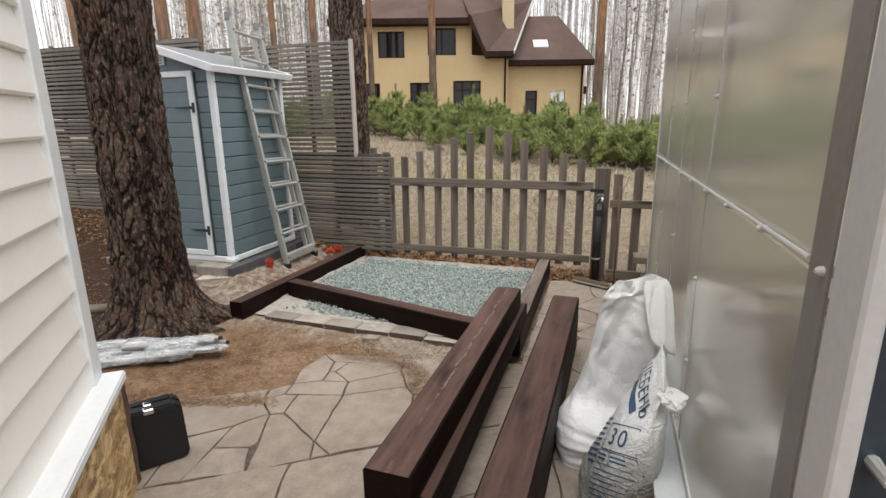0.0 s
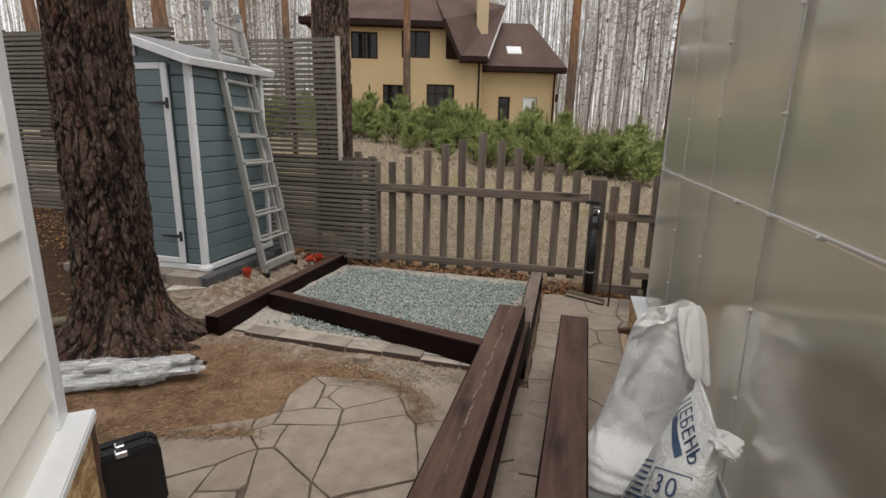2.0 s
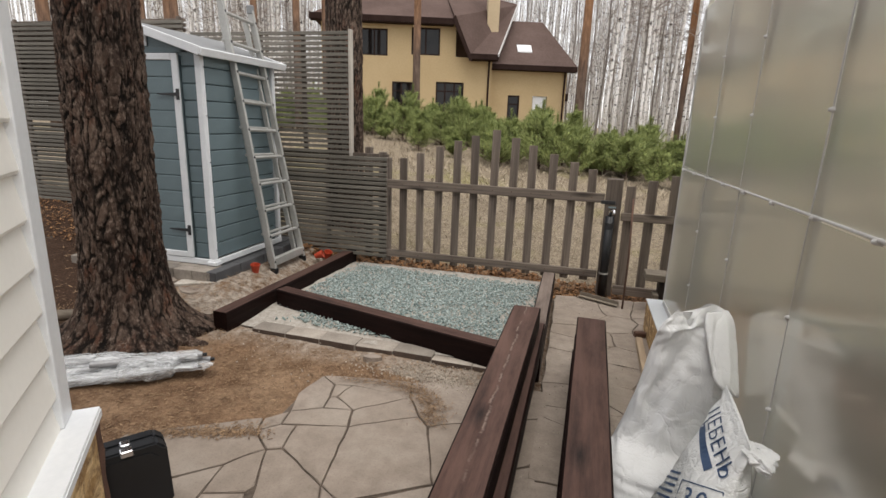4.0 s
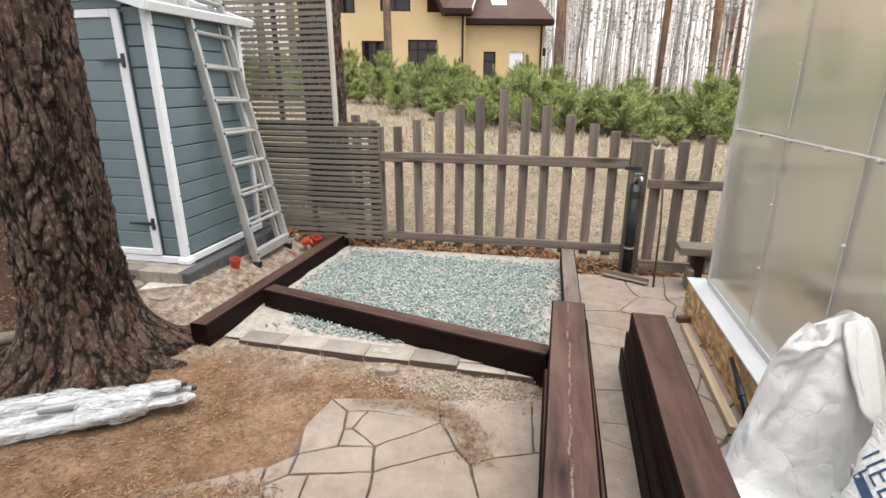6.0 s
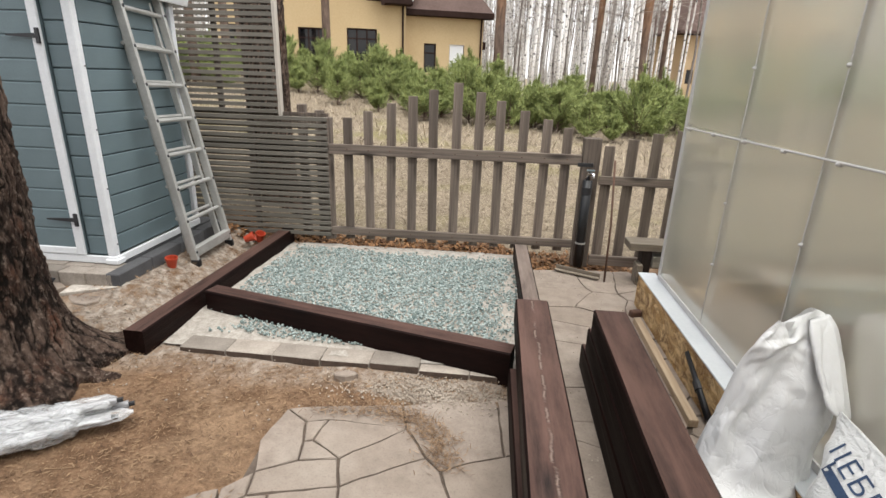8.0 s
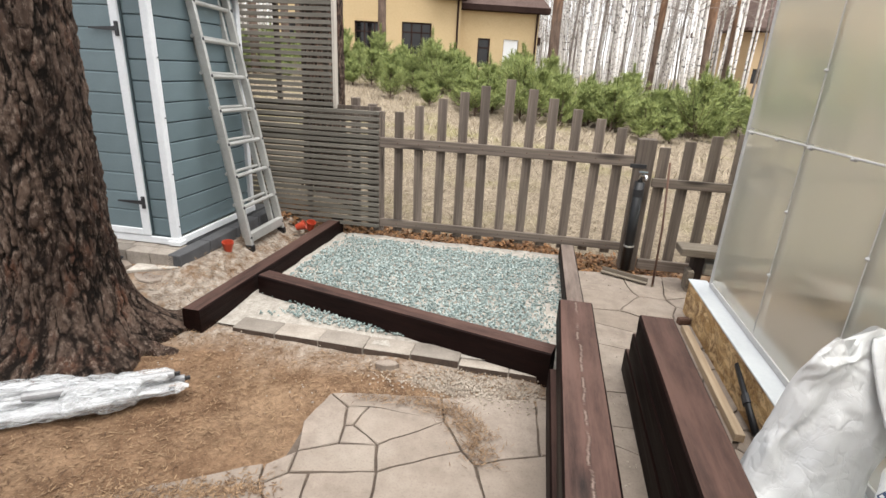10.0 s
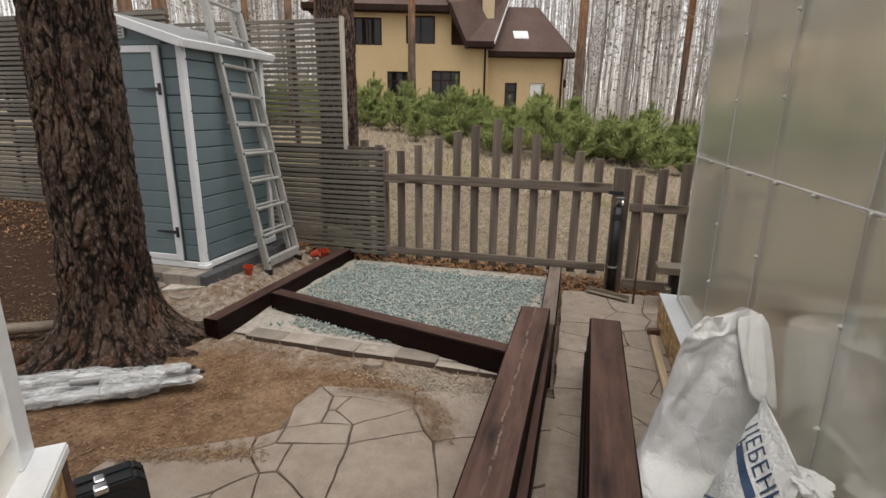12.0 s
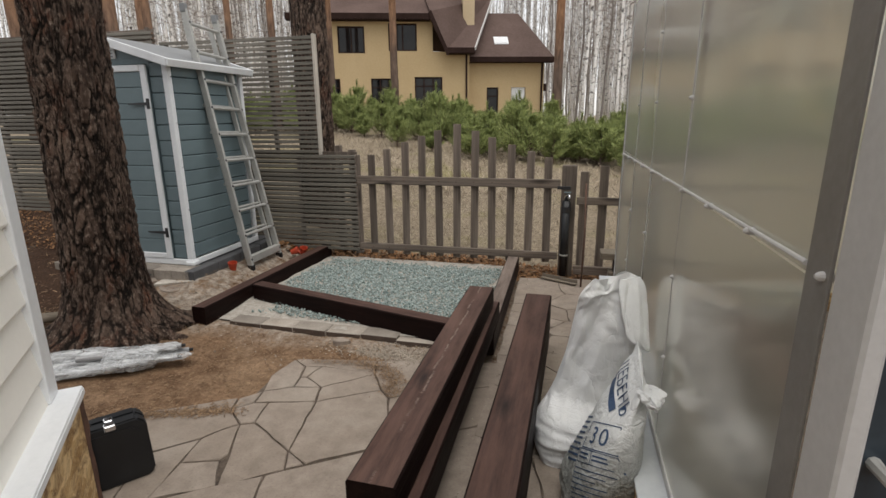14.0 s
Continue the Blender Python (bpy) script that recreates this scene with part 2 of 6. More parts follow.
def polycarbonate_material(name="milky_polycarbonate", clear=0.48, blur=0.42, milky=0.22):
    """Milky twin-wall sheet: lets light through, and mirrors its surroundings softly."""
    k = Nodes(name)
    rib = k.noise((0.5, 60.0, 0.15), 2)
    dirt = k.noise((1.2, 2.5, 0.8), 5)
    c = k.mix(k.ramp(dirt, 0.35, 0.7), (0.66, 0.65, 0.61), (0.53, 0.52, 0.485))
    k.b.inputs["Anisotropic"].default_value = 0.0
    k.bump(rib, 0.08, 0.003)
    surface = k.done(c, k.ramp(dirt, 0.3, 0.7, 0.08, 0.17), 0.92, 0.9)
    k.b.inputs["Coat Weight"].default_value = 0.4
    k.b.inputs["Coat IOR"].default_value = 1.65
    k.b.inputs["Coat Roughness"].default_value = 0.11
    thin = k.n.new("ShaderNodeBsdfRefraction")
    k.put(thin.inputs["Color"], (0.94, 0.95, 0.90))
    thin.inputs["IOR"].default_value = 1.01
    thin.inputs["Roughness"].default_value = blur
    milk = k.n.new("ShaderNodeBsdfTranslucent")
    k.put(milk.inputs["Color"], (0.92, 0.91, 0.85))
    sheet, join = k.n.new("ShaderNodeMixShader"), k.n.new("ShaderNodeMixShader")
    sheet.inputs[0].default_value = milky
    k.l.new(thin.outputs[0], sheet.inputs[1])
    k.l.new(milk.outputs[0], sheet.inputs[2])
    join.inputs[0].default_value = clear
    out = k.n["Material Output"]
    k.l.new(k.b.outputs[0], join.inputs[1])
    k.l.new(sheet.outputs[0], join.inputs[2])
    k.l.new(join.outputs[0], out.inputs["Surface"])
    return surface


def wrap_material():
    """Crumpled clear film."""
    k = Nodes("crumpled_clear_film")
    crease = k.noise((9, 34, 34), 6, 0.7, 0.8)
    k.bump(crease, 0.9, 0.012)
    k.done((0.80, 0.82, 0.83), 0.18, 0.0, 0.8)
    clear = k.n.new("ShaderNodeBsdfTransparent")
    join = k.n.new("ShaderNodeMixShader")
    k.put(join.inputs[0], k.ramp(crease, 0.38, 0.64, 0.12, 0.68))
    k.l.new(clear.outputs[0], join.inputs[1])
    k.l.new(k.b.outputs[0], join.inputs[2])
    k.l.new(join.outputs[0], k.n["Material Output"].inputs["Surface"])
    return k.m


def bark_material():
    k = Nodes("pine_bark")
    plate = k.attribute("plate")
    fine = k.noise((46, 46, 20), 8, 0.75)
    hue = k.noise((5, 5, 2.2), 4, 0.6)
    flaky = k.noise((38, 38, 13), 6, 0.7, 0.9)
    top = k.mix(k.ramp(hue, 0.35, 0.65), (0.060, 0.038, 0.029), (0.215, 0.150, 0.115))
    top = k.mix(k.ramp(k.noise((7, 7, 3), 3), 0.54, 0.68, 0, 0.75), top, (0.17, 0.070, 0.040))
    top = k.mix(k.ramp(flaky, 0.50, 0.60, 0, 0.72), top, (0.052, 0.034, 0.027))
    top = k.mix(k.ramp(fine, 0.52, 0.66, 0, 0.75), top, (0.42, 0.33, 0.265))
    flake = k.math("ADD", plate, k.math("MULTIPLY", k.math("SUBTRACT", fine, 0.5), 1.1))
    c = k.mix(k.ramp(flake, 0.12, 0.55), (0.011, 0.008, 0.006), top)
    c = k.mix(k.ramp(k.noise((2.2, 2.2, 0.9), 3), 0.48, 0.66, 0, 0.4), c, (0.035, 0.022, 0.017))
    k.bump(k.math("ADD", fine, k.math("MULTIPLY", flaky, 0.8)), 1.0, 0.035)
    return k.done(c, 0.9, 0.0, 0.15)


def far_pine_bark():
    k = Nodes("reddish_pine_bark")
    z = k.axis(2)
    n = k.noise((6, 6, 1.5), 6, 0.7)
    low = k.mix(k.ramp(n, 0.35, 0.65), (0.075, 0.052, 0.042), (0.19, 0.135, 0.105))
    high = k.mix(k.ramp(n, 0.35, 0.65), (0.24, 0.12, 0.062), (0.42, 0.225, 0.12))
    h = k.math("ADD", z, k.math("MULTIPLY", n, 3.0))
    k.bump(n, 0.8, 0.03)
    return k.done(k.mix(k.ramp(h, 4.0, 8.0), low, high), 0.9, 0.0, 0.2)


def birch_bark():
    k = Nodes("birch_bark")
    mark = k.noise((3.5, 3.5, 5.0), 5, 0.75)
    line = k.noise((2, 2, 28), 3, 0.6)
    c = k.mix(k.ramp(k.noise(1.1, 3), 0.3, 0.7), (0.72, 0.695, 0.665), (0.90, 0.88, 0.86))
    c = k.mix(k.ramp(line, 0.60, 0.66, 0, 0.8), c, (0.10, 0.085, 0.075))
    c = k.mix(k.ramp(mark, 0.55, 0.60), c, (0.045, 0.04, 0.038))
    tint = k.per_island()
    c = k.mix(k.ramp(tint, 0.55, 1.0, 0.0, 0.85), c, (0.15, 0.12, 0.10))
    return k.done(c, 0.8, 0.0, 0.2)


def leaf_material(name, a, b, rough=0.7, island=True):
    k = Nodes(name)
    r = k.per_island() if island else k.per_object()
    c = k.mix(r, a, b)
    return k.done(c, rough, 0.0, 0.3)


def soil_material():
    """One sheet of ground: brown earth with needle litter in the yard, pale crust by the gravel, straw outside the fence."""
    k = Nodes("earth_and_straw")
    x, y = k.axis(0), k.axis(1)
    big, mid, fine = k.noise(1.3, 5), k.noise(7, 6, 0.7), k.noise(55, 5, 0.75)
    earth = k.mix(k.ramp(mid, 0.3, 0.7), (0.105, 0.058, 0.033), (0.31, 0.195, 0.118))
    earth = k.mix(k.ramp(big, 0.45, 0.62, 0, 0.6), earth, (0.36, 0.245, 0.155))
    earth = k.mix(k.ramp(fine, 0.45, 0.72, 0, 0.65), earth, (0.06, 0.036, 0.022))
    earth = k.mix(k.ramp(k.noise(3.1, 6, 0.7, 0.5), 0.5, 0.66, 0, 0.7), earth, (0.10, 0.055, 0.03))
    earth = k.mix(k.ramp(k.noise(120, 3, 0.6), 0.60, 0.70, 0, 0.6), earth, (0.40, 0.28, 0.175))
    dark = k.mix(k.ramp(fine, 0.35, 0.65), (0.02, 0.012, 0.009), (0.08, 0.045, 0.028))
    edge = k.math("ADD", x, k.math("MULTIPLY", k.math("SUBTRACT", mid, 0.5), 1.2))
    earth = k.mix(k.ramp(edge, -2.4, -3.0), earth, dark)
    crust = k.mix(k.ramp(k.noise(16, 6, 0.7), 0.35, 0.65), (0.17, 0.128, 0.095), (0.44, 0.385, 0.325))
    sx = k.math("ADD", k.math("ABSOLUTE", k.math("ADD", x, 0.75)), k.math("MULTIPLY", k.math("SUBTRACT", mid, 0.5), 1.0))
    sy = k.math("ADD", y, k.math("MULTIPLY", k.math("SUBTRACT", big, 0.5), 0.9))
    pale = k.math("MULTIPLY", k.ramp(sx, 1.75, 1.45), k.math("MULTIPLY", k.ramp(sy, 4.5, 4.8), k.ramp(sy, 7.0, 6.8)))
    pale = k.math("MULTIPLY", pale, k.ramp(mid, 0.36, 0.52))
    earth = k.mix(pale, earth, crust)
    px, py = k.math("MULTIPLY", k.math("ADD", x, -0.12), 2.3), k.math("MULTIPLY", k.math("ADD", y, -4.63), 7.5)
    spill = k.math("ADD", k.math("ADD", k.math("MULTIPLY", px, px), k.math("MULTIPLY", py, py)), k.math("MULTIPLY", k.math("SUBTRACT", mid, 0.5), 2.2))
    earth = k.mix(k.ramp(spill, 1.2, 0.6, 0.0, 0.9), earth, crust)
    straw = k.mix(k.ramp(k.noise((14, 14, 14), 6, 0.75), 0.3, 0.7), (0.10, 0.075, 0.05), (0.38, 0.315, 0.23))
    straw = k.mix(k.ramp(k.noise(0.5, 4), 0.52, 0.66, 0, 0.7), straw, (0.22, 0.20, 0.085))
    ys = k.math("ADD", y, k.math("MULTIPLY", mid, 0.5))
    c = k.mix(k.ramp(ys, 7.2, 7.5), earth, straw)
    k.bump(k.math("ADD", mid, k.math("MULTIPLY", fine, 0.6)), 0.9, 0.02)
    return k.done(c, 0.95, 0.0, 0.15)


def flag_material():
    k = Nodes("buff_sandstone_flag")
    big, mid, fine = k.noise(1.7, 5), k.noise(9, 6, 0.65), k.noise(90, 4, 0.7)
    c = k.mix(k.ramp(mid, 0.3, 0.7), (0.20, 0.163, 0.134), (0.345, 0.288, 0.24))
    c = k.mix(k.ramp(k.per_object(), 0, 1, 0.0, 0.55), c, (0.23, 0.185, 0.146))
    c = k.mix(k.ramp(big, 0.5, 0.7, 0, 0.45), c, (0.37, 0.325, 0.276))
    c = k.mix(k.ramp(fine, 0.52, 0.75, 0, 0.4), c, (0.10, 0.07, 0.055))
    k.bump(k.math("ADD", mid, k.math("MULTIPLY", fine, 0.5)), 0.45, 0.006)
    return k.done(c, 0.85, 0.0, 0.3)


M["skin"], M["stone_sack"] = sack_material(), filled_sack_material()
M["glass"], M["osb"], M["poly"], M["film"], M["bark"] = glass_material(), osb_material(), polycarbonate_material(), wrap_material(), bark_material()
M["far_pine"], M["birch"], M["soil"], M["flag"] = far_pine_bark(), birch_bark(), soil_material(), flag_material()
M["poly_clear"] = polycarbonate_material("clear_polycarbonate", 0.92, 0.3, 0.3)
M["needle"] = leaf_material("young_pine_needles", (0.068, 0.102, 0.03), (0.41, 0.455, 0.16))
M["twig"] = leaf_material("grey_birch_twig", (0.16, 0.12, 0.10), (0.40, 0.35, 0.31))
M["straw"] = leaf_material("dry_grass", (0.10, 0.072, 0.05), (0.47, 0.395, 0.29))
M["litter"] = leaf_material("dry_leaf", (0.10, 0.045, 0.02), (0.36, 0.19, 0.085))
M["chip"] = leaf_material("needle_litter", (0.08, 0.042, 0.024), (0.34, 0.225, 0.13))
M["gravel"] = leaf_material("blue_green_gravel", (0.115, 0.158, 0.150), (0.40, 0.452, 0.432), 0.9)


# ---- mesh helpers ----
def finish(name, bm, material, smooth=False):
    me = bpy.data.meshes.new(name)
    bm.normal_update()
    bm.to_mesh(me)
    bm.free()
    me.materials.append(material)
    if smooth:
        me.shade_smooth()
    return me


def raw(name, verts, faces, material, smooth=False):
    me = bpy.data.meshes.new(name)
    me.from_pydata(verts, [], faces)
    me.materials.append(material)
    if smooth:
        me.shade_smooth()
    return me


def part(name, bm, material, parent=None, label="", smooth=False, at=None):
    """Links a bmesh (or a ready mesh) as one object under a thing or a part."""
    me = bm if isinstance(bm, bpy.types.Mesh) else finish(name, bm, material, smooth)
    ob = new(name, me)
    ob.parent = parent
    if at is not None:
        ob.matrix_basis = at
    return tagged(ob, label)


def thing(name, label, category, m=None, group="", kind=""):
    ob = new(name)
    ob.empty_display_size = 0.1
    if m is not None:
        ob.matrix_basis = m
    return tagged(ob, label, category, group, kind)


def box(lo, hi, bevel=0.0, bm=None, m=None, seg=1):
    bm = bm or bmesh.new()
    size = [b - a for a, b in zip(lo, hi)]
    mid = [(a + b) / 2 for a, b in zip(lo, hi)]
    one = bmesh.new()
    bmesh.ops.create_cube(one, size=1)
    for v in one.verts:
        v.co = Vector([v.co[i] * size[i] + mid[i] for i in range(3)])
    if bevel:
        bmesh.ops.bevel(one, geom=one.edges[:], offset=bevel, segments=seg, affect="EDGES", profile=0.6)
    add(bm, one, m)
    return bm


def add(bm, one, m=None):
    """Moves the faces of one into bm."""
    seen = {v: bm.verts.new(m @ v.co if m else v.co) for v in one.verts}
    for f in one.faces:
        bm.faces.new([seen[v] for v in f.verts])
    one.free()


def tube(path, radii, seg=12, bm=None, caps=True):
    """A round bar along a line of points."""
    bm = bm or bmesh.new()
    pts = [Vector(p) for p in path]
    radii = radii if isinstance(radii, (list, tuple)) else [radii] * len(pts)
    rings = []
    for i, p in enumerate(pts):
        d = (pts[min(i + 1, len(pts) - 1)] - pts[max(i - 1, 0)]).normalized()
        a = d.cross(Vector((0, 0, 1)) if abs(d.z) < 0.95 else Vector((0, 1, 0))).normalized()
        b = d.cross(a)
        rings.append([bm.verts.new(p + radii[i] * (a * math.cos(2 * math.pi * k / seg) + b * math.sin(2 * math.pi * k / seg))) for k in range(seg)])
    for r, s in zip(rings, rings[1:]):
        for k in range(seg):
            bm.faces.new((r[k], r[(k + 1) % seg], s[(k + 1) % seg], s[k]))
    if caps:
        bm.faces.new(rings[0][::-1])
        bm.faces.new(rings[-1])
    return bm


def slab(outline, z0, z1, bevel=0.0, bm=None):
    """An upright prism over an outline of (x, y)."""
    one = bmesh.new()
    lo = [one.verts.new((x, y, z0)) for x, y in outline]
    hi = [one.verts.new((x, y, z1)) for x, y in outline]
    top = one.faces.new(hi)
    one.faces.new(lo[::-1])
    for i in range(len(lo)):
        j = (i + 1) % len(lo)
        one.faces.new((lo[i], lo[j], hi[j], hi[i]))
    if bevel:
        bmesh.ops.bevel(one, geom=list(top.edges), offset=bevel, segments=1, affect="EDGES")
    bm = bm or bmesh.new()
    add(bm, one)
    return bm


def standing(outline, y0, y1, bm=None):
    """A prism with its outline (x, z) upright, from y0 to y1."""
    bm = bm or bmesh.new()
    a = [bm.verts.new((x, y0, z)) for x, z in outline]
    b = [bm.verts.new((x, y1, z)) for x, z in outline]
    bm.faces.new(a)
    bm.faces.new(b[::-1])
    for i in range(len(a)):
        j = (i + 1) % len(a)
        bm.faces.new((a[j], a[i], b[i], b[j]))
    return bm


def step(v, lo, hi):
    k = min(1.0, max(0.0, (v - lo) / (hi - lo)))
    return k * k * (3 - 2 * k)


def land(x, y):
    """Height of the ground."""
    z = 0.20 * step(-x, 1.62, 2.1) * step(y, 4.5, 5.4) + 0.3 * step(-x, 3.0, 6.5)
    z += 0.05 * step(-x, 0.9, 2.0) * (1 - step(y, 4.2, 5.6))
    z += 0.03 * step(y, 4.3, 4.9) * step(-x, -0.7, -0.4) - 0.03 * step(x, 0.5, 0.7) * step(y, 4.3, 4.9)
    z += 0.10 * step(y, 6.75, 7.5)
    z += 1.15 * step(y, 8.0, 29.0) * (1 - 0.55 * step(x, -1.0, 7.0))
    return z


# ---- ground ----
def ground_mesh():
    xs = [-400, -150, -60, -30, -18, -12] + list(np.arange(-9, 2.6, 0.07)) + [4, 7, 12, 20, 40, 90, 200, 400]
    ys = [-200, -60, -20, -8, -3, 0] + list(np.arange(1.0, 8.0, 0.07)) + list(np.arange(8.5, 30, 1.0)) + [34, 40, 50, 70, 110, 200, 400, 700]
    verts = []
    for y in ys:
        for x in xs:
            z = land(x, y) - 0.03
            if -9 < x < 2.6 and 1 < y < 8:
                z += 0.022 * noise.noise((x * 1.7, y * 1.7, 0)) + 0.012 * noise.noise((x * 6, y * 6, 3)) + 0.005 * noise.noise((x * 19, y * 19, 7))
                paved = step(x + 0.75 * (y - 3.6), -0.75, -0.35) * (1 - step(y, 4.2, 4.4)) + step(x, 0.7, 0.8)
                z -= 0.03 * min(1.0, paved)
            verts.append((x, y, z))
    w = len(xs)
    faces = [(j * w + i, j * w + i + 1, (j + 1) * w + i + 1, (j + 1) * w + i) for j in range(len(ys) - 1) for i in range(w - 1)]
    return raw("ground", verts, faces, M["soil"], True)


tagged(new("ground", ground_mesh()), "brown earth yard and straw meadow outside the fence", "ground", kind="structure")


# ---- timber beams ----
def beam(name_label, x0, y0, x1, y1, z, w, h, material="beam_top"):
    """A squared timber from the middle of one end to the middle of the other, its underside at z."""
    length = math.hypot(x1 - x0, y1 - y0)
    bm = bmesh.new()
    n = max(6, int(length / 0.12))
    rings = []
    for i in range(n + 1):
        y = length * i / n
        c = 0.008
        o = [(-w / 2 + c, 0), (w / 2 - c, 0), (w / 2, c), (w / 2, h - c), (w / 2 - c, h), (-w / 2 + c, h), (-w / 2, h - c), (-w / 2, c)]
        j = 0.0018
        rings.append([bm.verts.new((x + j * noise.noise((y * 3, k, x0 * 9)), y, zz + (j * noise.noise((y * 3, k, x0 * 7 + 5)) if zz > c else 0))) for k, (x, zz) in enumerate(o)])
    for a, b in zip(rings, rings[1:]):
        for k in range(8):
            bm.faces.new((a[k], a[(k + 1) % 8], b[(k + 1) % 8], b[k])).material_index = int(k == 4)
    bm.faces.new(rings[0])
    bm.faces.new(rings[-1][::-1])
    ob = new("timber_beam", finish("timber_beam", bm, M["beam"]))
    ob.data.materials.append(M[material])  # the scuffed upper face, painted paler as light from above would show it
    bmesh_fix(ob.data)
    ob.matrix_basis = pose(x0, y0, z, 0, 0, -math.degrees(math.atan2(x1 - x0, y1 - y0)))
    return tagged(ob, name_label, "beam", "dark stained timber beams")


def bmesh_fix(me):
    bm = bmesh.new()
    bm.from_mesh(me)
    bmesh.ops.recalc_face_normals(bm, faces=bm.faces[:])
    bm.to_mesh(me)
    bm.free()


BW, BH = 0.185, 0.15
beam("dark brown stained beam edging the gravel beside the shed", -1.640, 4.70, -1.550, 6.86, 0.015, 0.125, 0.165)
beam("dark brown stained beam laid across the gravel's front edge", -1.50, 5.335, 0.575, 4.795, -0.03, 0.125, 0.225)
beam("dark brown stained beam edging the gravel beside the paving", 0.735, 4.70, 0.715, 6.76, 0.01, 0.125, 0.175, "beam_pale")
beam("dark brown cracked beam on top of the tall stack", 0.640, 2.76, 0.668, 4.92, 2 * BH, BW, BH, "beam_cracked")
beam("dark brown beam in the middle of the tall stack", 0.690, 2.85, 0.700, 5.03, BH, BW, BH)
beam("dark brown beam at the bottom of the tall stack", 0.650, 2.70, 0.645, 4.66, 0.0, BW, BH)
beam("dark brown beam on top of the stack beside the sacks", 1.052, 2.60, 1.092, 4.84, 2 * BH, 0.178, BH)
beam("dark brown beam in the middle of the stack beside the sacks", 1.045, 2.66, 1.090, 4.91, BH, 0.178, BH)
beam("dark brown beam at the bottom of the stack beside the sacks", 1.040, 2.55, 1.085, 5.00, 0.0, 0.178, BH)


# ---- flagstones ----
def cell(site, others, bounds):
    """The part of bounds nearer to site than to the others."""
    poly = bounds
    for o in others:
        mx, my, nx, ny = (site[0] + o[0]) / 2, (site[1] + o[1]) / 2, o[0] - site[0], o[1] - site[1]
        out = []
        for i, p in enumerate(poly):
            q = poly[(i + 1) % len(poly)]
            a, b = (p[0] - mx) * nx + (p[1] - my) * ny, (q[0] - mx) * nx + (q[1] - my) * ny
            if a <= 0:
                out.append(p)
            if a * b < 0:
                out.append((p[0] + (q[0] - p[0]) * a / (a - b), p[1] + (q[1] - p[1]) * a / (a - b)))
        poly = out
        if len(poly) < 3:
            return []
    return poly


def clip(poly, a, b):
    """Keeps what lies to the left of the line from a to b."""
    out = []
    side = lambda p: (b[0] - a[0]) * (p[1] - a[1]) - (b[1] - a[1]) * (p[0] - a[0])
    for i, p in enumerate(poly):
        q = poly[(i + 1) % len(poly)]
        s, t = side(p), side(q)
        if s >= 0:
            out.append(p)
        if s * t < 0:
            out.append((p[0] + (q[0] - p[0]) * s / (s - t), p[1] + (q[1] - p[1]) * s / (s - t)))
    return out


def shrink(poly, d):
    cx, cy = sum(p[0] for p in poly) / len(poly), sum(p[1] for p in poly) / len(poly)
    out = []
    for x, y in poly:
        r = math.hypot(x - cx, y - cy)
        k = max(0.3, (r - d) / r) if r else 1
        out.append((cx + (x - cx) * k, cy + (y - cy) * k))
    return out


def ragged(poly, amount):
    """A stone's broken outline."""
    out = []
    for i, p in enumerate(poly):
        q = poly[(i + 1) % len(poly)]
        n = max(1, int(math.hypot(q[0] - p[0], q[1] - p[1]) / 0.07))
        for k in range(n):
            x, y = p[0] + (q[0] - p[0]) * k / n, p[1] + (q[1] - p[1]) * k / n
            out.append((x + amount * noise.noise((x * 9, y * 9, 1)), y + amount * noise.noise((x * 9, y * 9, 4))))
    return out


def flagstones(name, label, sites, bounds, keep):
    pavement = thing(name, label, "paving", kind="structure")
    for i, s in enumerate(sites):
        poly = cell(s, [o for o in sites if o != s], bounds)
        for a, b in keep(s):
            poly = clip(poly, a, b) if len(poly) > 2 else poly
        if len(poly) < 3:
            continue
        poly = [p for k, p in enumerate(poly) if math.dist(p, poly[k - 1]) > 0.03]
        if len(poly) < 3:
            continue
        poly = ragged(shrink(poly, 0.006), 0.02)
        z = 0.004 * noise.noise((s[0] * 5, s[1] * 5, 2))
        part("flagstone", slab(poly, -0.06, z, 0.006), M["flag"], pavement)
    return pavement


random.seed(4)
def cut_paving(name, label, regions):
    """Large slabs broken along joints: each joint splits the piece that holds its middle."""
    pavement = thing(name, label, "paving", kind="structure")
    for outline, joints in regions:
        pieces = [outline]
        for ax, ay, bx, by in joints:
            mx, my = (ax + bx) / 2, (ay + by) / 2
            for p in pieces:
                sides = [(q[0] - o[0]) * (my - o[1]) - (q[1] - o[1]) * (mx - o[0]) for o, q in zip(p, p[1:] + p[:1])]
                if min(sides) >= -1e-6:
                    pieces.remove(p)
                    pieces += [h for h in (clip(p, (ax, ay), (bx, by)), clip(p, (bx, by), (ax, ay))) if len(h) > 2]
                    break
        for p in pieces:
            p = [q for k, q in enumerate(p) if math.dist(q, p[k - 1]) > 0.02]
            if len(p) > 2:
                cx, cy = sum(q[0] for q in p) / len(p), sum(q[1] for q in p) / len(p)
                part("flagstone", slab(ragged(shrink(p, 0.0065), 0.013), -0.06, 0.004 * noise.noise((cx * 5, cy * 5, 2)), 0.005), M["flag"], pavement)
    return pavement


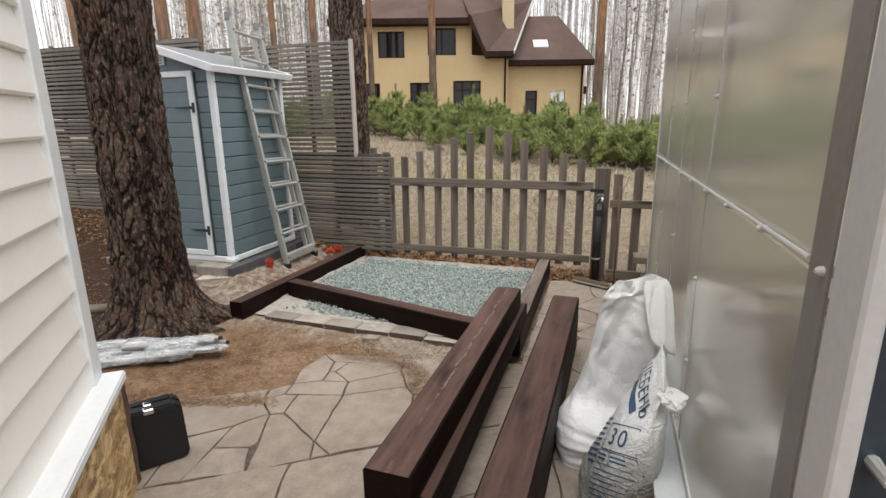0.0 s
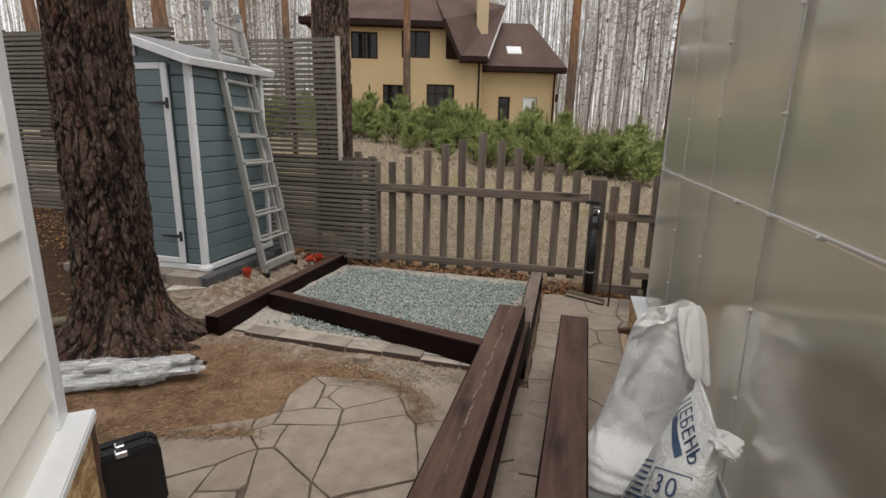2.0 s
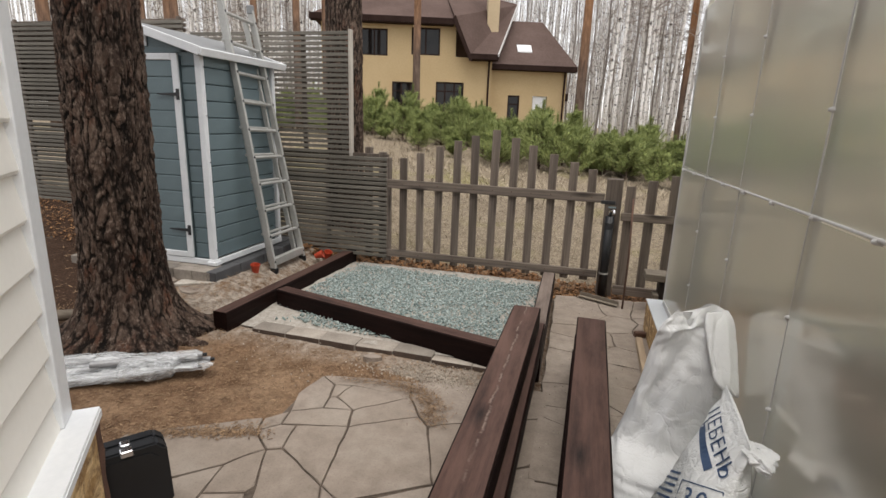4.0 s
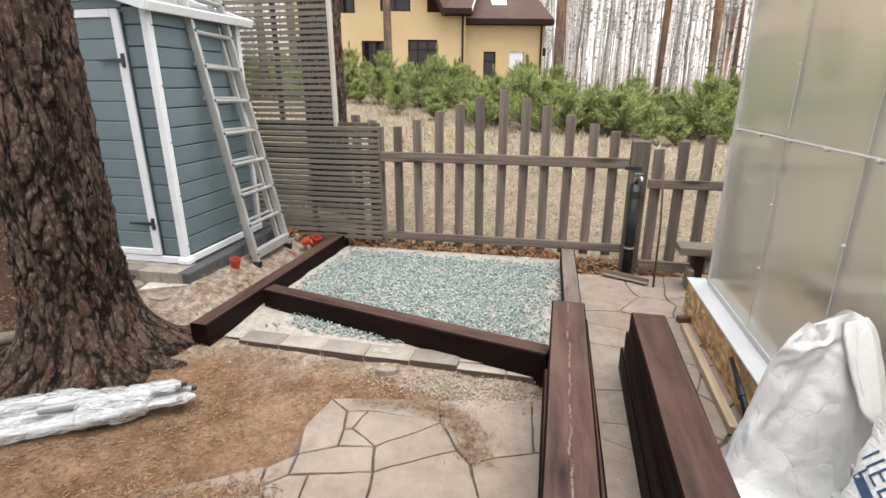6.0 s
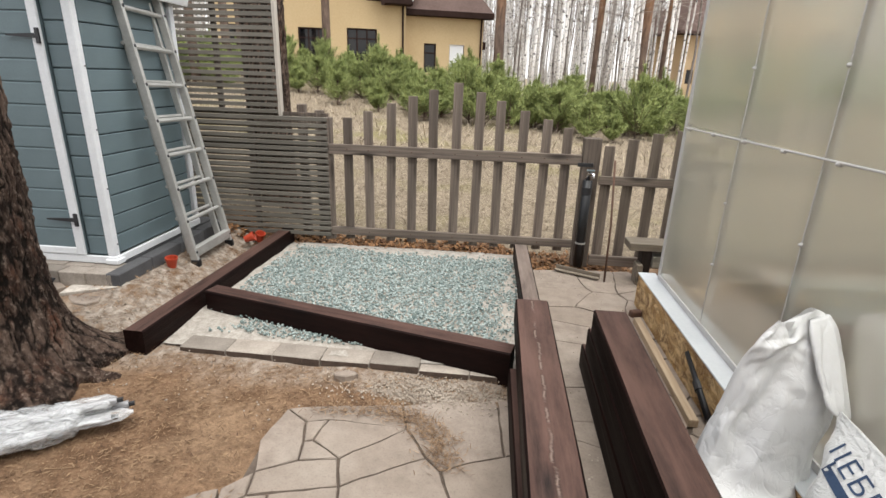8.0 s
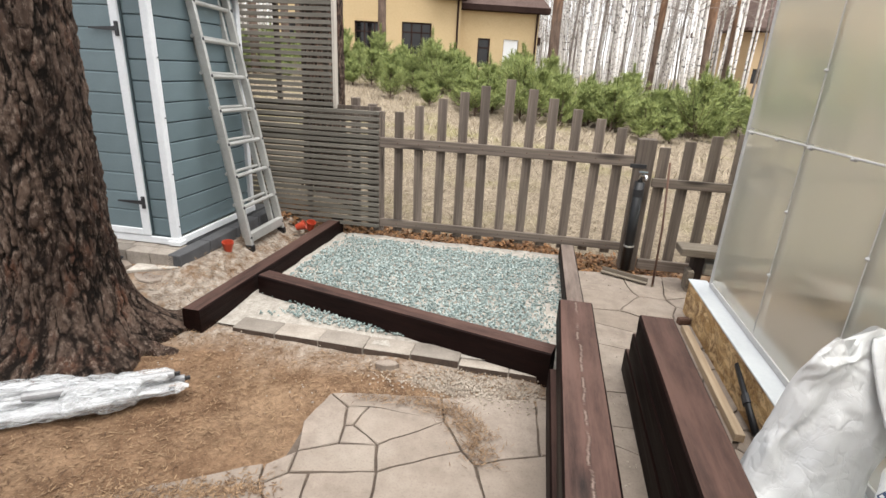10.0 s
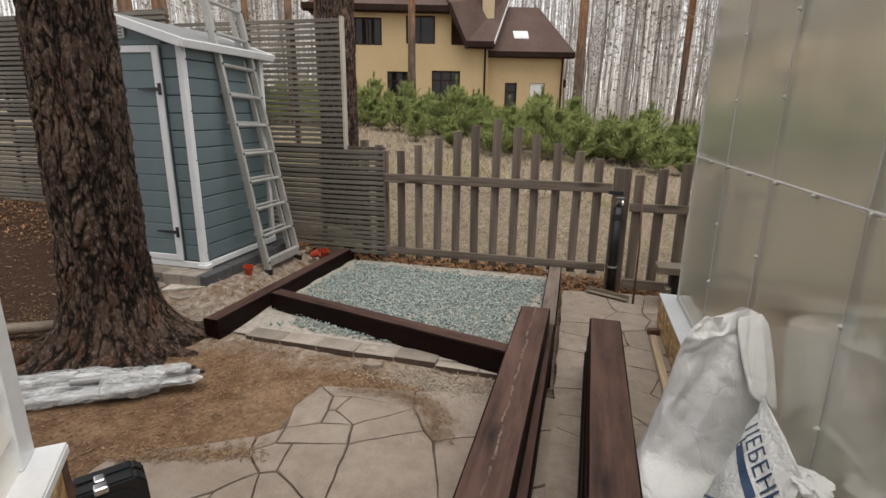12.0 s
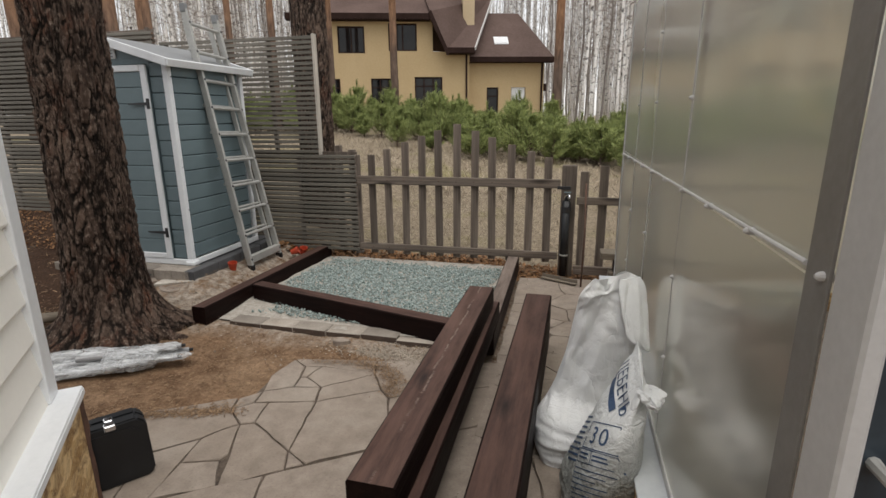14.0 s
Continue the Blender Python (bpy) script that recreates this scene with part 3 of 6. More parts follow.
# plan of the flags beside the case: corners shared by neighbouring stones, and the stones between them
UPPER = dict(a=(-0.58, 4.36), b=(-0.46, 4.27), c=(-0.41, 4.13), d=(-0.37, 4.14), e=(-0.35, 4.30), f=(-0.22, 4.03), g=(-0.39, 4.00), h=(-0.56, 3.91), i=(0.06, 4.28), j=(0.17, 4.09), k=(-0.17, 3.88),
             l=(-0.53, 3.78), m=(-0.66, 3.81), n=(-0.63, 3.69), A=(-0.62, 4.10), B=(-0.45, 3.80), C=(0.0, 4.47), D=(0.50, 4.57), E=(0.53, 4.15), F=(0.24, 4.02), G=(0.87, 4.62), H=(0.87, 4.30))
LOWER = dict(o=(-0.49, 3.57), p=(-0.41, 3.60), q=(-0.09, 3.41), r=(-0.15, 3.77), s=(0.04, 3.33), t=(-0.03, 3.28), u=(-0.28, 3.09), v=(-0.37, 3.31), w=(-0.61, 3.39), x=(-0.80, 3.22), y=(-0.57, 3.20),
             z=(-0.39, 3.26), I=(-0.54, 2.95), J=(0.40, 3.57), K=(0.87, 3.88), L=(-1.25, 3.45), M=(-1.10, 3.54), N=(-1.25, 2.90), O=(-0.67, 2.85), P=(-1.25, 2.46))
STONES = ("abcghA", "bedc", "cdfg", "eifd", "ijkf", "gfkBlh", "hlnm", "lBpon", "Bkrqp", "kjFJsqr", "qst", "opqtuv", "LMmnowxN", "wovzy", "xwyIO", "yzuI", "aCieb", "CDEFji", "DGHE", "FEHKJ", "NxOP")


def planned_paving(name, label, corners, stones):
    """Irregular flags between shared corners of a plan."""
    pavement = thing(name, label, "paving", kind="structure")
    for stone in stones:
        p = [corners[k] for k in stone]
        if sum(a[0] * b[1] - b[0] * a[1] for a, b in zip(p, p[1:] + p[:1])) < 0:
            p = p[::-1]
        cx, cy = sum(q[0] for q in p) / len(p), sum(q[1] for q in p) / len(p)
        part("flagstone", slab(ragged(shrink(p, 0.0075), 0.012), -0.06, 0.005 * noise.noise((cx * 5, cy * 5, 2)), 0.005), M["flag"], pavement)
    return pavement


planned_paving("pavement", "irregular buff sandstone flags with earthy joints", {**UPPER, **LOWER}, STONES)
NEAR = [(-1.25, 1.2), (0.87, 1.2), (0.87, 3.87), (-1.25, 2.45)]
NEAR_JOINTS = [(-0.1, 3.2, 0.15, 2.5), (0.0, 2.65, 0.4, 2.95), (-0.5, 2.5, -0.1, 2.6), (0.1, 2.2, 0.6, 2.4), (0.5, 2.9, 0.7, 2.5), (-0.3, 1.9, 0.3, 1.8), (-0.6, 2.2, -0.5, 1.8), (0.6, 1.9, 0.7, 1.4)]
cut_paving("pavement", "large buff sandstone flags at the house corner", [(NEAR, NEAR_JOINTS)])
path_stones = [(0.87 + random.uniform(0.08, 0.30) + 0.31 * i, 1.4 + 0.36 * j + random.uniform(-0.17, 0.17)) for i in range(3) for j in range(15)]
flagstones("pavement", "irregular buff sandstone flags beside the greenhouse", path_stones, [(0.86, 1.2), (1.60, 1.2), (1.72, 6.72), (0.80, 6.62)], lambda s: [])

# sandy bedding that fills the joints
part("bedding", slab([(-1.2, 1.25), (1.58, 1.25), (1.68, 6.70), (0.84, 6.60), (0.84, 4.58), (0.0, 4.46), (-0.53, 4.32), (-0.60, 4.05), (-0.59, 3.74), (-1.2, 3.45)], -0.05, -0.012), M["joint"],
     tagged(bpy.data.objects["pavement"], kind="structure"))


# ---- kerb and gravel ----
kerb = thing("kerb", "row of worn grey concrete pavers edging the gravel", "kerb", pose(-1.43, 4.868, 0, 0, 0, -1.2), kind="structure")
kerb_stone = finish("paver", box((0.0015, -0.075, -0.05), (0.2935, 0.075, 0.042), 0.004), M["paver"])
kerb_stone.materials.append(M["paver_shaded_side"])
# front sides take a dark earth brown that paints in their shade
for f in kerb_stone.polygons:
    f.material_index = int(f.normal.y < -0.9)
for i in range(7):
    part("paver", kerb_stone, None, kerb, at=pose(0.295 * i, 0.005 * math.sin(i * 2.1), 0.004 * math.sin(i * 3.7) - 0.012 * (i > 4), 0.5 * math.sin(i), 0.4 * math.cos(3 * i), 0.7 * math.sin(5 * i)))


def in_bed(x, y):
    front = 5.34 - 0.25 * (x + 1.5)
    edge = 0.06 * noise.noise((x * 4, y * 4, 0))
    inside = -1.50 + 0.04 * (y - 4.9) < x < 0.655 and y < 6.70 + edge
    return inside and y > 4.955 - 0.02 * x


def gravel_bed():
    bed = bmesh.new()
    n = 44
    grid = [[bed.verts.new((-1.56 + 2.22 * i / n, 4.83 + 2.0 * j / n, 0.035 + 0.02 * step(4.83 + 2.0 * j / n, 4.9, 5.3) + 0.012 * noise.noise((i * 0.25, j * 0.25, 1)))) for i in range(n + 1)] for j in range(n + 1)]
    for j in range(n):
        for i in range(n):
            bed.faces.new((grid[j][i], grid[j][i + 1], grid[j + 1][i + 1], grid[j + 1][i]))
    return bed


tagged(new("gravel_base", finish("gravel_base", gravel_bed(), M["sand_strip"], True)), "pale dusty sand under and round the gravel", "sand", kind="structure")

ICO = bmesh.new()
bmesh.ops.create_icosphere(ICO, subdivisions=1, radius=1)
ico_v = np.array([v.co[:] for v in ICO.verts])
ico_f = [tuple(v.index for v in f.verts) for f in ICO.faces]
ICO.free()


def scatter(name, spots, material, size, squash, label, category, jitter=0.35):
    """Many small stones as one mesh."""
    rng = np.random.default_rng(len(spots))
    verts, faces = [], []
    for i, (x, y, z) in enumerate(spots):
        r = rng.uniform(*size)
        v = ico_v * rng.uniform(1 - jitter, 1 + jitter, (len(ico_v), 1)) * r * np.array([1, rng.uniform(0.6, 1), squash])
        a = rng.uniform(0, 6.28)
        t = rng.uniform(-0.6, 0.6)
        rot = np.array(Euler((t, -t, a)).to_matrix())
        verts.append(v @ rot.T + (x, y, z))
        faces += [tuple(k + 12 * i for k in f) for f in ico_f]
    me = raw(name, np.concatenate(verts).tolist(), faces, material)
    return tagged(new(name, me), label, category, kind="stuff")


rng = np.random.default_rng(3)
spots = []
while len(spots) < 17000:
    x, y = rng.uniform(-1.5, 0.66), rng.uniform(4.84, 6.75)
    rim = min(x + 1.50, 0.66 - x, 6.72 - y) / 0.20 + 1.5 * noise.noise((x * 3.2, y * 3.2, 2)) + 0.5 * noise.noise((x * 11, y * 11, 6)) + 0.25
    behind = y > 5.34 - 0.25 * (x + 1.5)
    if in_bed(x, y) and rng.uniform() < max(0.06, min(1, rim)) * (1 if behind else (0.8 if y > 5.34 - 0.25 * (x + 1.5) - 0.22 and x > -1.2 else 0.08)):
        spots.append((x, y, 0.042 + 0.02 * step(y, 4.9, 5.3) + 0.012 * rng.uniform()))
scatter("gravel", spots, M["gravel"], (0.005, 0.0115), 0.7, "blue-grey crushed stone spread in the timber frame", "gravel")
stones = []
for _ in range(140):
    x, y = rng.uniform(-1.7, 0.9), rng.uniform(4.1, 4.8)
    stones.append((x, y, land(x, y) - 0.005))
for _ in range(380):
    x, y = rng.uniform(-2.2, -1.55), rng.uniform(4.7, 6.6)
    stones.append((x, y, land(x, y) - 0.02))
for _ in range(1500):
    x, y = rng.normal(0.10, 0.26), rng.normal(4.60, 0.075)
    stones.append((x, y, 0.002))
for _ in range(300):
    x, y = rng.uniform(0.78, 1.6), rng.uniform(2.8, 6.6)
    stones.append((x, y, 0.002))
scatter("rubble", stones, M["rubble"], (0.002, 0.0075), 0.7, "pale crumbs of stone and mortar on the ground", "rubble")


def sticks(name, spots, material, length, width, label, category, lift=0.4, curl=0.0):
    """Many flat blades, each a folded strip, as one mesh."""
    rng = np.random.default_rng(len(spots) + 5)
    verts, faces = [], []
    for x, y, z in spots:
        l, w = rng.uniform(*length), rng.uniform(*width)
        a, e = rng.uniform(0, 6.28), rng.uniform(0, lift)
        d = np.array([math.cos(a) * math.cos(e), math.sin(a) * math.cos(e), math.sin(e)])
        s = np.array([-math.sin(a), math.cos(a), rng.uniform(-0.4, 0.4)]) * w
        o = np.array([x, y, z])
        up = np.array([0, 0, curl * l])
        n = len(verts)
        verts += [o - s * 0.6, o + s * 0.6, o + d * l * 0.5 + s + up, o + d * l * 0.5 - s + up, o + d * l]
        faces += [(n, n + 1, n + 2, n + 3), (n + 3, n + 2, n + 4)]
    me = raw(name, [tuple(v) for v in verts], faces, material)
    return tagged(new(name, me), label, category, kind="stuff")


def cloud(n, x0, x1, y0, y1, lift=0.0, test=None):
    out = []
    while len(out) < n:
        x, y = rng.uniform(x0, x1), rng.uniform(y0, y1)
        if test is None or test(x, y):
            out.append((x, y, land(x, y) - 0.028 + lift + 0.022 * noise.noise((x * 1.7, y * 1.7, 0))))
    return out


on_soil = lambda x, y: not (x > -0.64 and y < 4.3) and not (y < 3.85 and x > -1.0)
sticks("needle_litter", cloud(12000, -3.4, 0.6, 3.2, 4.75, 0.004, on_soil), M["chip"], (0.008, 0.042), (0.0009, 0.003), "scattered dry pine needles and bark chips", "litter", 0.25)
sticks("needle_litter", cloud(5000, -7.5, -2.2, 4.0, 6.7, 0.008), M["chip"], (0.02, 0.07), (0.0015, 0.005), "dry pine needles and bark under the tall fence", "litter", 0.3)
ARC = [(-0.42, 4.36), (-0.1, 4.40), (0.1, 4.34), (0.22, 4.20), (0.26, 4.02)]
swept = []
for _ in range(1500):
    k = rng.uniform(0, 3.999)
    a, b = ARC[int(k)], ARC[int(k) + 1]
    swept.append((a[0] + (b[0] - a[0]) * (k % 1) + rng.normal(0, 0.05), a[1] + (b[1] - a[1]) * (k % 1) + rng.normal(0, 0.035), 0.006 + 0.012 * rng.uniform()))
sticks("dry_grass", swept, M["chip"], (0.012, 0.05), (0.0009, 0.002), "swept arc of dry grass and needles on the flags", "litter", 0.4)
edge_litter = []
for _ in range(1500):
    k = rng.uniform(0, 1)
    edge_litter.append((-1.25 + 0.66 * k + rng.normal(0, 0.05), 3.47 + 0.22 * k + abs(rng.normal(0, 0.05)) - 0.05, 0.006))
sticks("needle_litter", edge_litter, M["chip"], (0.008, 0.035), (0.0009, 0.003), "dry needles strewn over the paving's edge", "litter", 0.25)
sticks("needle_litter", cloud(2600, -2.3, -1.58, 4.6, 6.6, 0.012), M["chip"], (0.01, 0.06), (0.0008, 0.003), "dry needles and splinters on the sand before the shed", "litter", 0.3)
sticks("leaf_litter", cloud(2600, -2.1, 1.75, 6.62, 7.1, 0.012, lambda x, y: not (-1.5 < x < 0.66 and y < 6.72)), M["litter"], (0.03, 0.07), (0.008, 0.02), "brown dry leaves drifted along the fence foot", "litter", 0.7, 0.2)
sticks("leaf_litter", cloud(1500, -6.8, -3.6, 5.6, 6.7, 0.012), M["litter"], (0.02, 0.05), (0.004, 0.012), "brown dry leaves drifted under the slat fence", "litter", 0.6, 0.2)
sticks("dry_grass", cloud(34000, -4.5, 5.0, 7.05, 11.5, 0.0), M["straw"], (0.05, 0.20), (0.001, 0.003), "matted dry straw-coloured meadow grass", "grass", 0.8, 0.10)
sticks("dry_grass", cloud(26000, -12, 11, 11.0, 24.0, 0.0), M["straw"], (0.12, 0.36), (0.003, 0.008), "dry straw-coloured meadow grass behind the fence", "grass", 0.9, 0.10)


# ---- slat fence ----
FY = 6.82


def slat_panel(label, x0, x1, z0, z1, y, battens, pitch=0.0535, end_board=False):
    fence = thing("slat_fence", label, "fence", pose(x0, y, z0), "slat fence panels")
    w = x1 - x0
    board = finish("slat", box((0, -0.012, 0), (w, 0.012, 0.0345), 0.003), M["slat"])
    i = 0
    while (i + 1) * pitch < z1 - z0 + 0.02:
        part("slat", board, None, fence, at=pose(0, 0.003 * math.sin(i * 7.1), i * pitch, 0, 0.10 * math.sin(i * 5.3)))
        i += 1
    back = finish("batten", box((-0.022, 0.014, -0.04), (0.022, 0.05, z1 - z0), 0.003), M["picket"])
    for b in battens:
        part("batten", back, None, fence, at=pose(b * w, 0, 0))
    if w > 2.1:
        pick = random.Random(int(z1 * 100))
        spans = [0.0, *battens[1:-1], 1.0]
        for a, b in zip(spans, spans[1:]):
            rear = finish("rear_slat", box((a * w, 0.052, 0), (b * w - 0.004, 0.07, 0.036), 0.002), M["picket"])
            for j in range(i):
                if pick.random() > 0.07:
                    part("slat", rear, None, fence, at=pose(0, 0, j * pitch + 0.030 + 0.006 * pick.random()))
    return fence


slat_panel("low grey-stained horizontal slat panel beside the gate", -3.50, -1.09, 0.15, 1.255, FY - 0.03, (0.12, 0.4, 0.7, 0.985))
tall = slat_panel("tall grey-stained horizontal slat panel behind the shed", -3.50, -1.545, 1.275, 2.545, FY, (0.03, 0.45, 0.72, 0.96))
part("end_post", box((1.957, -0.014, -0.02), (1.985, 0.05, 1.28), 0.003), M["slat_light"], tall, "pale bare timber end post")
slat_panel("long tall grey slat fence on the rise", -9.2, -3.52, 0.42, 2.70, FY - 0.10, (0.02, 0.2, 0.38, 0.56, 0.72, 0.86, 0.988))


# ---- picket gate and side panel ----
def picket(parent, x, w, z0, z1, y, lean=0.0):
    bm = box((-w / 2, -0.011, 0), (w / 2, 0.011, z1 - z0), 0.003)
    part("picket", bm, M["picket"], parent, at=pose(x, y, z0, 0, lean, 0))


gate = thing("picket_gate", "weathered brown picket gate with arched top", "gate", pose(-1.09, FY, 0.1))
GATE_TOPS = [1.263, 1.326, 1.402, 1.468, 1.528, 1.592, 1.521, 1.455, 1.38, 1.313, 1.251]
for i, top in enumerate(GATE_TOPS):
    picket(gate, 0.179 + 0.1967 * i, 0.082, 0.03, top - 0.1, 0.0, 0.5 * math.sin(i * 4.3))
part("top_rail", box((0.01, -0.045, 0.838), (2.27, -0.0125, 0.93), 0.004), M["rail"], gate)
part("bottom_rail", box((0.01, -0.045, 0.075), (2.27, -0.0125, 0.15), 0.004), M["rail"], gate)
part("gate_stile", box((-0.02, -0.03, 0.02), (0.035, 0.03, 1.16), 0.004), M["picket"], gate)
for i in range(11):
    for z in (0.885, 0.112):
        part("nail", tube([(0.179 + 0.1967 * i, -0.0475, z), (0.179 + 0.1967 * i, -0.0445, z)], 0.006, 6), M["rust"], gate)

post = thing("fence_post", "dark square gate post beside the water pipe", "post", pose(1.265, FY, 0.0))
part("shaft", box((-0.075, -0.05, 0.0), (0.075, 0.05, 1.175), 0.006), M["picket"], post)
part("hinge", box((-0.115, -0.058, 0.93), (0.02, -0.0505, 0.965), 0.002), M["black_metal"], post)
far_post = thing("fence_post", "grey fence post behind the slat panel", "post", pose(-1.42, FY + 0.25, 0.05))
part("shaft", box((-0.04, -0.03, 0.0), (0.04, 0.03, 1.30), 0.005), M["picket"], far_post)
copy_thing(far_post, pose(-1.25, FY + 0.25, 0.0))

side = thing("picket_fence", "short weathered brown picket panel beside the greenhouse", "fence", pose(1.35, FY, 0.0))
for i, (x, top) in enumerate([(0.07, 1.112), (0.262, 1.175), (0.463, 1.232), (0.66, 1.26), (0.86, 1.25)]):
    picket(side, x, 0.088, 0.06, top, 0.0, 0.6 * math.sin(i * 3.1))
part("top_rail", box((0.0, -0.045, 0.775), (1.1, -0.0125, 0.852), 0.004), M["rail"], side)
part("bottom_rail", box((0.0, -0.045, 0.02), (1.1, -0.0125, 0.115), 0.004), M["rail"], side)

pipe = thing("standpipe", "black water pipe with a chrome tap strapped to the post", "pipe", pose(1.245, FY - 0.095, 0.0))
part("pipe", tube([(0, 0, 0.02), (0.0, 0, 0.82)], 0.042, 18), M["black_plastic"], pipe, smooth=True)
part("collar", tube([(0, 0, 0.70), (0, 0, 0.76)], 0.046, 18), M["black_metal"], pipe)
part("strap", tube([(0, 0, 0.24), (0, 0, 0.255)], 0.0455, 18), M["aluminium"], pipe)
tap = part("tap", tube([(0, 0, 0.82), (0, 0, 0.87), (0.01, -0.03, 0.885), (0.03, -0.07, 0.88), (0.03, -0.085, 0.85)], [0.02, 0.02, 0.017, 0.014, 0.012], 10), M["chrome"], pipe, "chrome tap", True)
part("tap_handle", box((-0.025, -0.04, 0.905), (0.045, -0.025, 0.918), 0.003), M["shed_panel"], tap, "blue tap handle")
rod = new("rebar_rod", finish("rebar_rod", tube([(0, 0, 0), (0.01, 0.08, 0.5), (0.0, 0.2, 1.02)], 0.009, 8), M["rust"], True))
rod.matrix_basis = pose(1.43, 6.42, -0.002)
tagged(rod, "thin rusty steel rod leaning on the fence", "rod")
angle = new("angle_iron", finish("angle_iron", box((0, 0, 0), (0.40, 0.045, 0.012), 0.002, box((0, 0.04, 0), (0.40, 0.052, 0.045), 0.002)), M["bench"]))
angle.matrix_basis = pose(1.02, 6.60, 0.012, 0, 0, -27)
tagged(angle, "grey wooden batten lying on the paving by the gate", "batten")

bench = thing("plank_step", "old plank resting on timber blocks beside the greenhouse", "step", pose(1.60, 6.52, 0.0))
part("plank", box((0.0, -0.11, 0.30), (0.50, 0.09, 0.365), 0.006), M["bench"], bench)
part("block", box((0.13, -0.05, 0.0), (0.21, 0.07, 0.298), 0.005), M["post_dark"], bench)
part("lower_plank", box((0.212, -0.09, 0.15), (0.60, 0.08, 0.25), 0.005), M["slat"], bench)
part("foot_block", box((0.08, -0.13, 0.0), (0.128, 0.0, 0.18), 0.005), M["bench"], bench)


# ---- resin shed ----
SX, SY, SZ, SW, SD = -2.245, 5.42, 0.295, 1.29, 1.07
shed = thing("garden_shed", "blue-grey resin garden shed with white trim on pavers", "shed", pose(SX, SY, SZ))
H = 1.885
RIDGE = 2.085


def shed_boards():
    pitch = 0.1405
    side_board = finish("board", box((-0.02, 0, 0), (0.0, SD - 0.12, pitch - 0.006), 0.006), M["shed_panel"])
    strip = finish("board", box((0, 0, 0), (0.15, 0.02, pitch - 0.006), 0.006), M["shed_panel"])
    door_board = finish("board", box((0, -0.006, 0), (0.66, 0.014, 0.136), 0.006), M["shed_panel"])
    part("front_wall", box((-SW + 0.03, 0.027, 0.03), (-0.03, 0.04, H), 0.0), M["shed_panel"], shed)
    leaf = part("door", box((-0.92, -0.012, 0.07), (-0.215, 0.0265, 1.83), 0.002), M["shed_panel"], shed)
    for i in range(13):
        part("board", side_board, None, shed, at=pose(-0.006, 0.06, 0.06 + i * pitch))
        part("board", strip, None, shed, at=pose(-0.20, 0.006, 0.06 + i * pitch))
        part("board", strip, None, shed, at=pose(-1.24, 0.006, 0.06 + i * pitch))
        if i < 12:
            part("board", door_board, None, leaf, at=pose(-0.89, -0.014, 0.108 + i * 0.1405))
    for x0, x1, z0, z1 in [(-0.268, -0.204, 0.06, 1.845), (-0.925, -0.875, 0.06, 1.845), (-0.875, -0.268, 1.79, 1.845), (-0.875, -0.268, 0.06, 0.112)]:
        part("door_trim", box((x0, -0.03, z0), (x1, -0.008, z1), 0.005), M["shed_white"], leaf, "white door surround")
    for z in (1.51, 0.32):
        hinge = part("strap_hinge", standing([(-0.225, z - 0.015), (-0.225, z + 0.015), (-0.43, z + 0.005), (-0.43, z - 0.005)], -0.042, -0.034), M["black_metal"], leaf, "black strap hinge")
        part("hinge_plate", box((-0.230, -0.046, z - 0.046), (-0.204, -0.03, z + 0.046), 0.003), M["black_metal"], hinge)


shed_boards()
part("gable", standing([(-SW, H - 0.03), (0.0, H - 0.03), (-SW / 2, RIDGE - 0.02)], 0.006, 0.03), M["shed_panel"], shed)
for i, z in enumerate((1.90, 2.0)):
    part("gable_seam", box((-SW / 2 - 0.5 + 0.26 * i, 0.001, z), (-SW / 2 + 0.5 - 0.26 * i, 0.0055, z + 0.008)), M["shed_panel"], shed)
part("back_wall", box((-SW, SD - 0.03, 0.03), (0, SD - 0.006, H)), M["shed_panel"], shed)
part("side_wall", box((-SW + 0.006, 0.03, 0.03), (-SW + 0.026, SD - 0.03, H)), M["shed_panel"], shed)
part("floor_plate", box((-SW, 0.0, 0.012), (0.0, SD, 0.03)), M["shed_white"], shed)
for x in (-SW, -0.052):
    for y in (-0.014, SD - 0.04):
        part("corner_post", box((x + (0.004 if x > -1 else 0), y, 0.0), (x + 0.064, y + 0.052, H), 0.006), M["shed_white"], shed, "white corner post")
part("base_rail", box((-SW, -0.022, 0.0), (0.024, 0.0, 0.055), 0.005), M["shed_white"], shed)
part("base_rail", box((0.002, 0.0, 0.0), (0.024, SD, 0.055), 0.005), M["shed_white"], shed)
part("base_foot", box((-0.06, -0.035, -0.002), (0.04, 0.05, 0.04), 0.008), M["shed_white"], shed)
for i in range(5):
    z = 0.14 + 0.4 * i
    part("screw", tube([(0.015, 0.02, z), (0.019, 0.02, z)], 0.006, 6), M["black_metal"], shed)
slope = math.degrees(math.atan2(RIDGE - H, SW / 2))
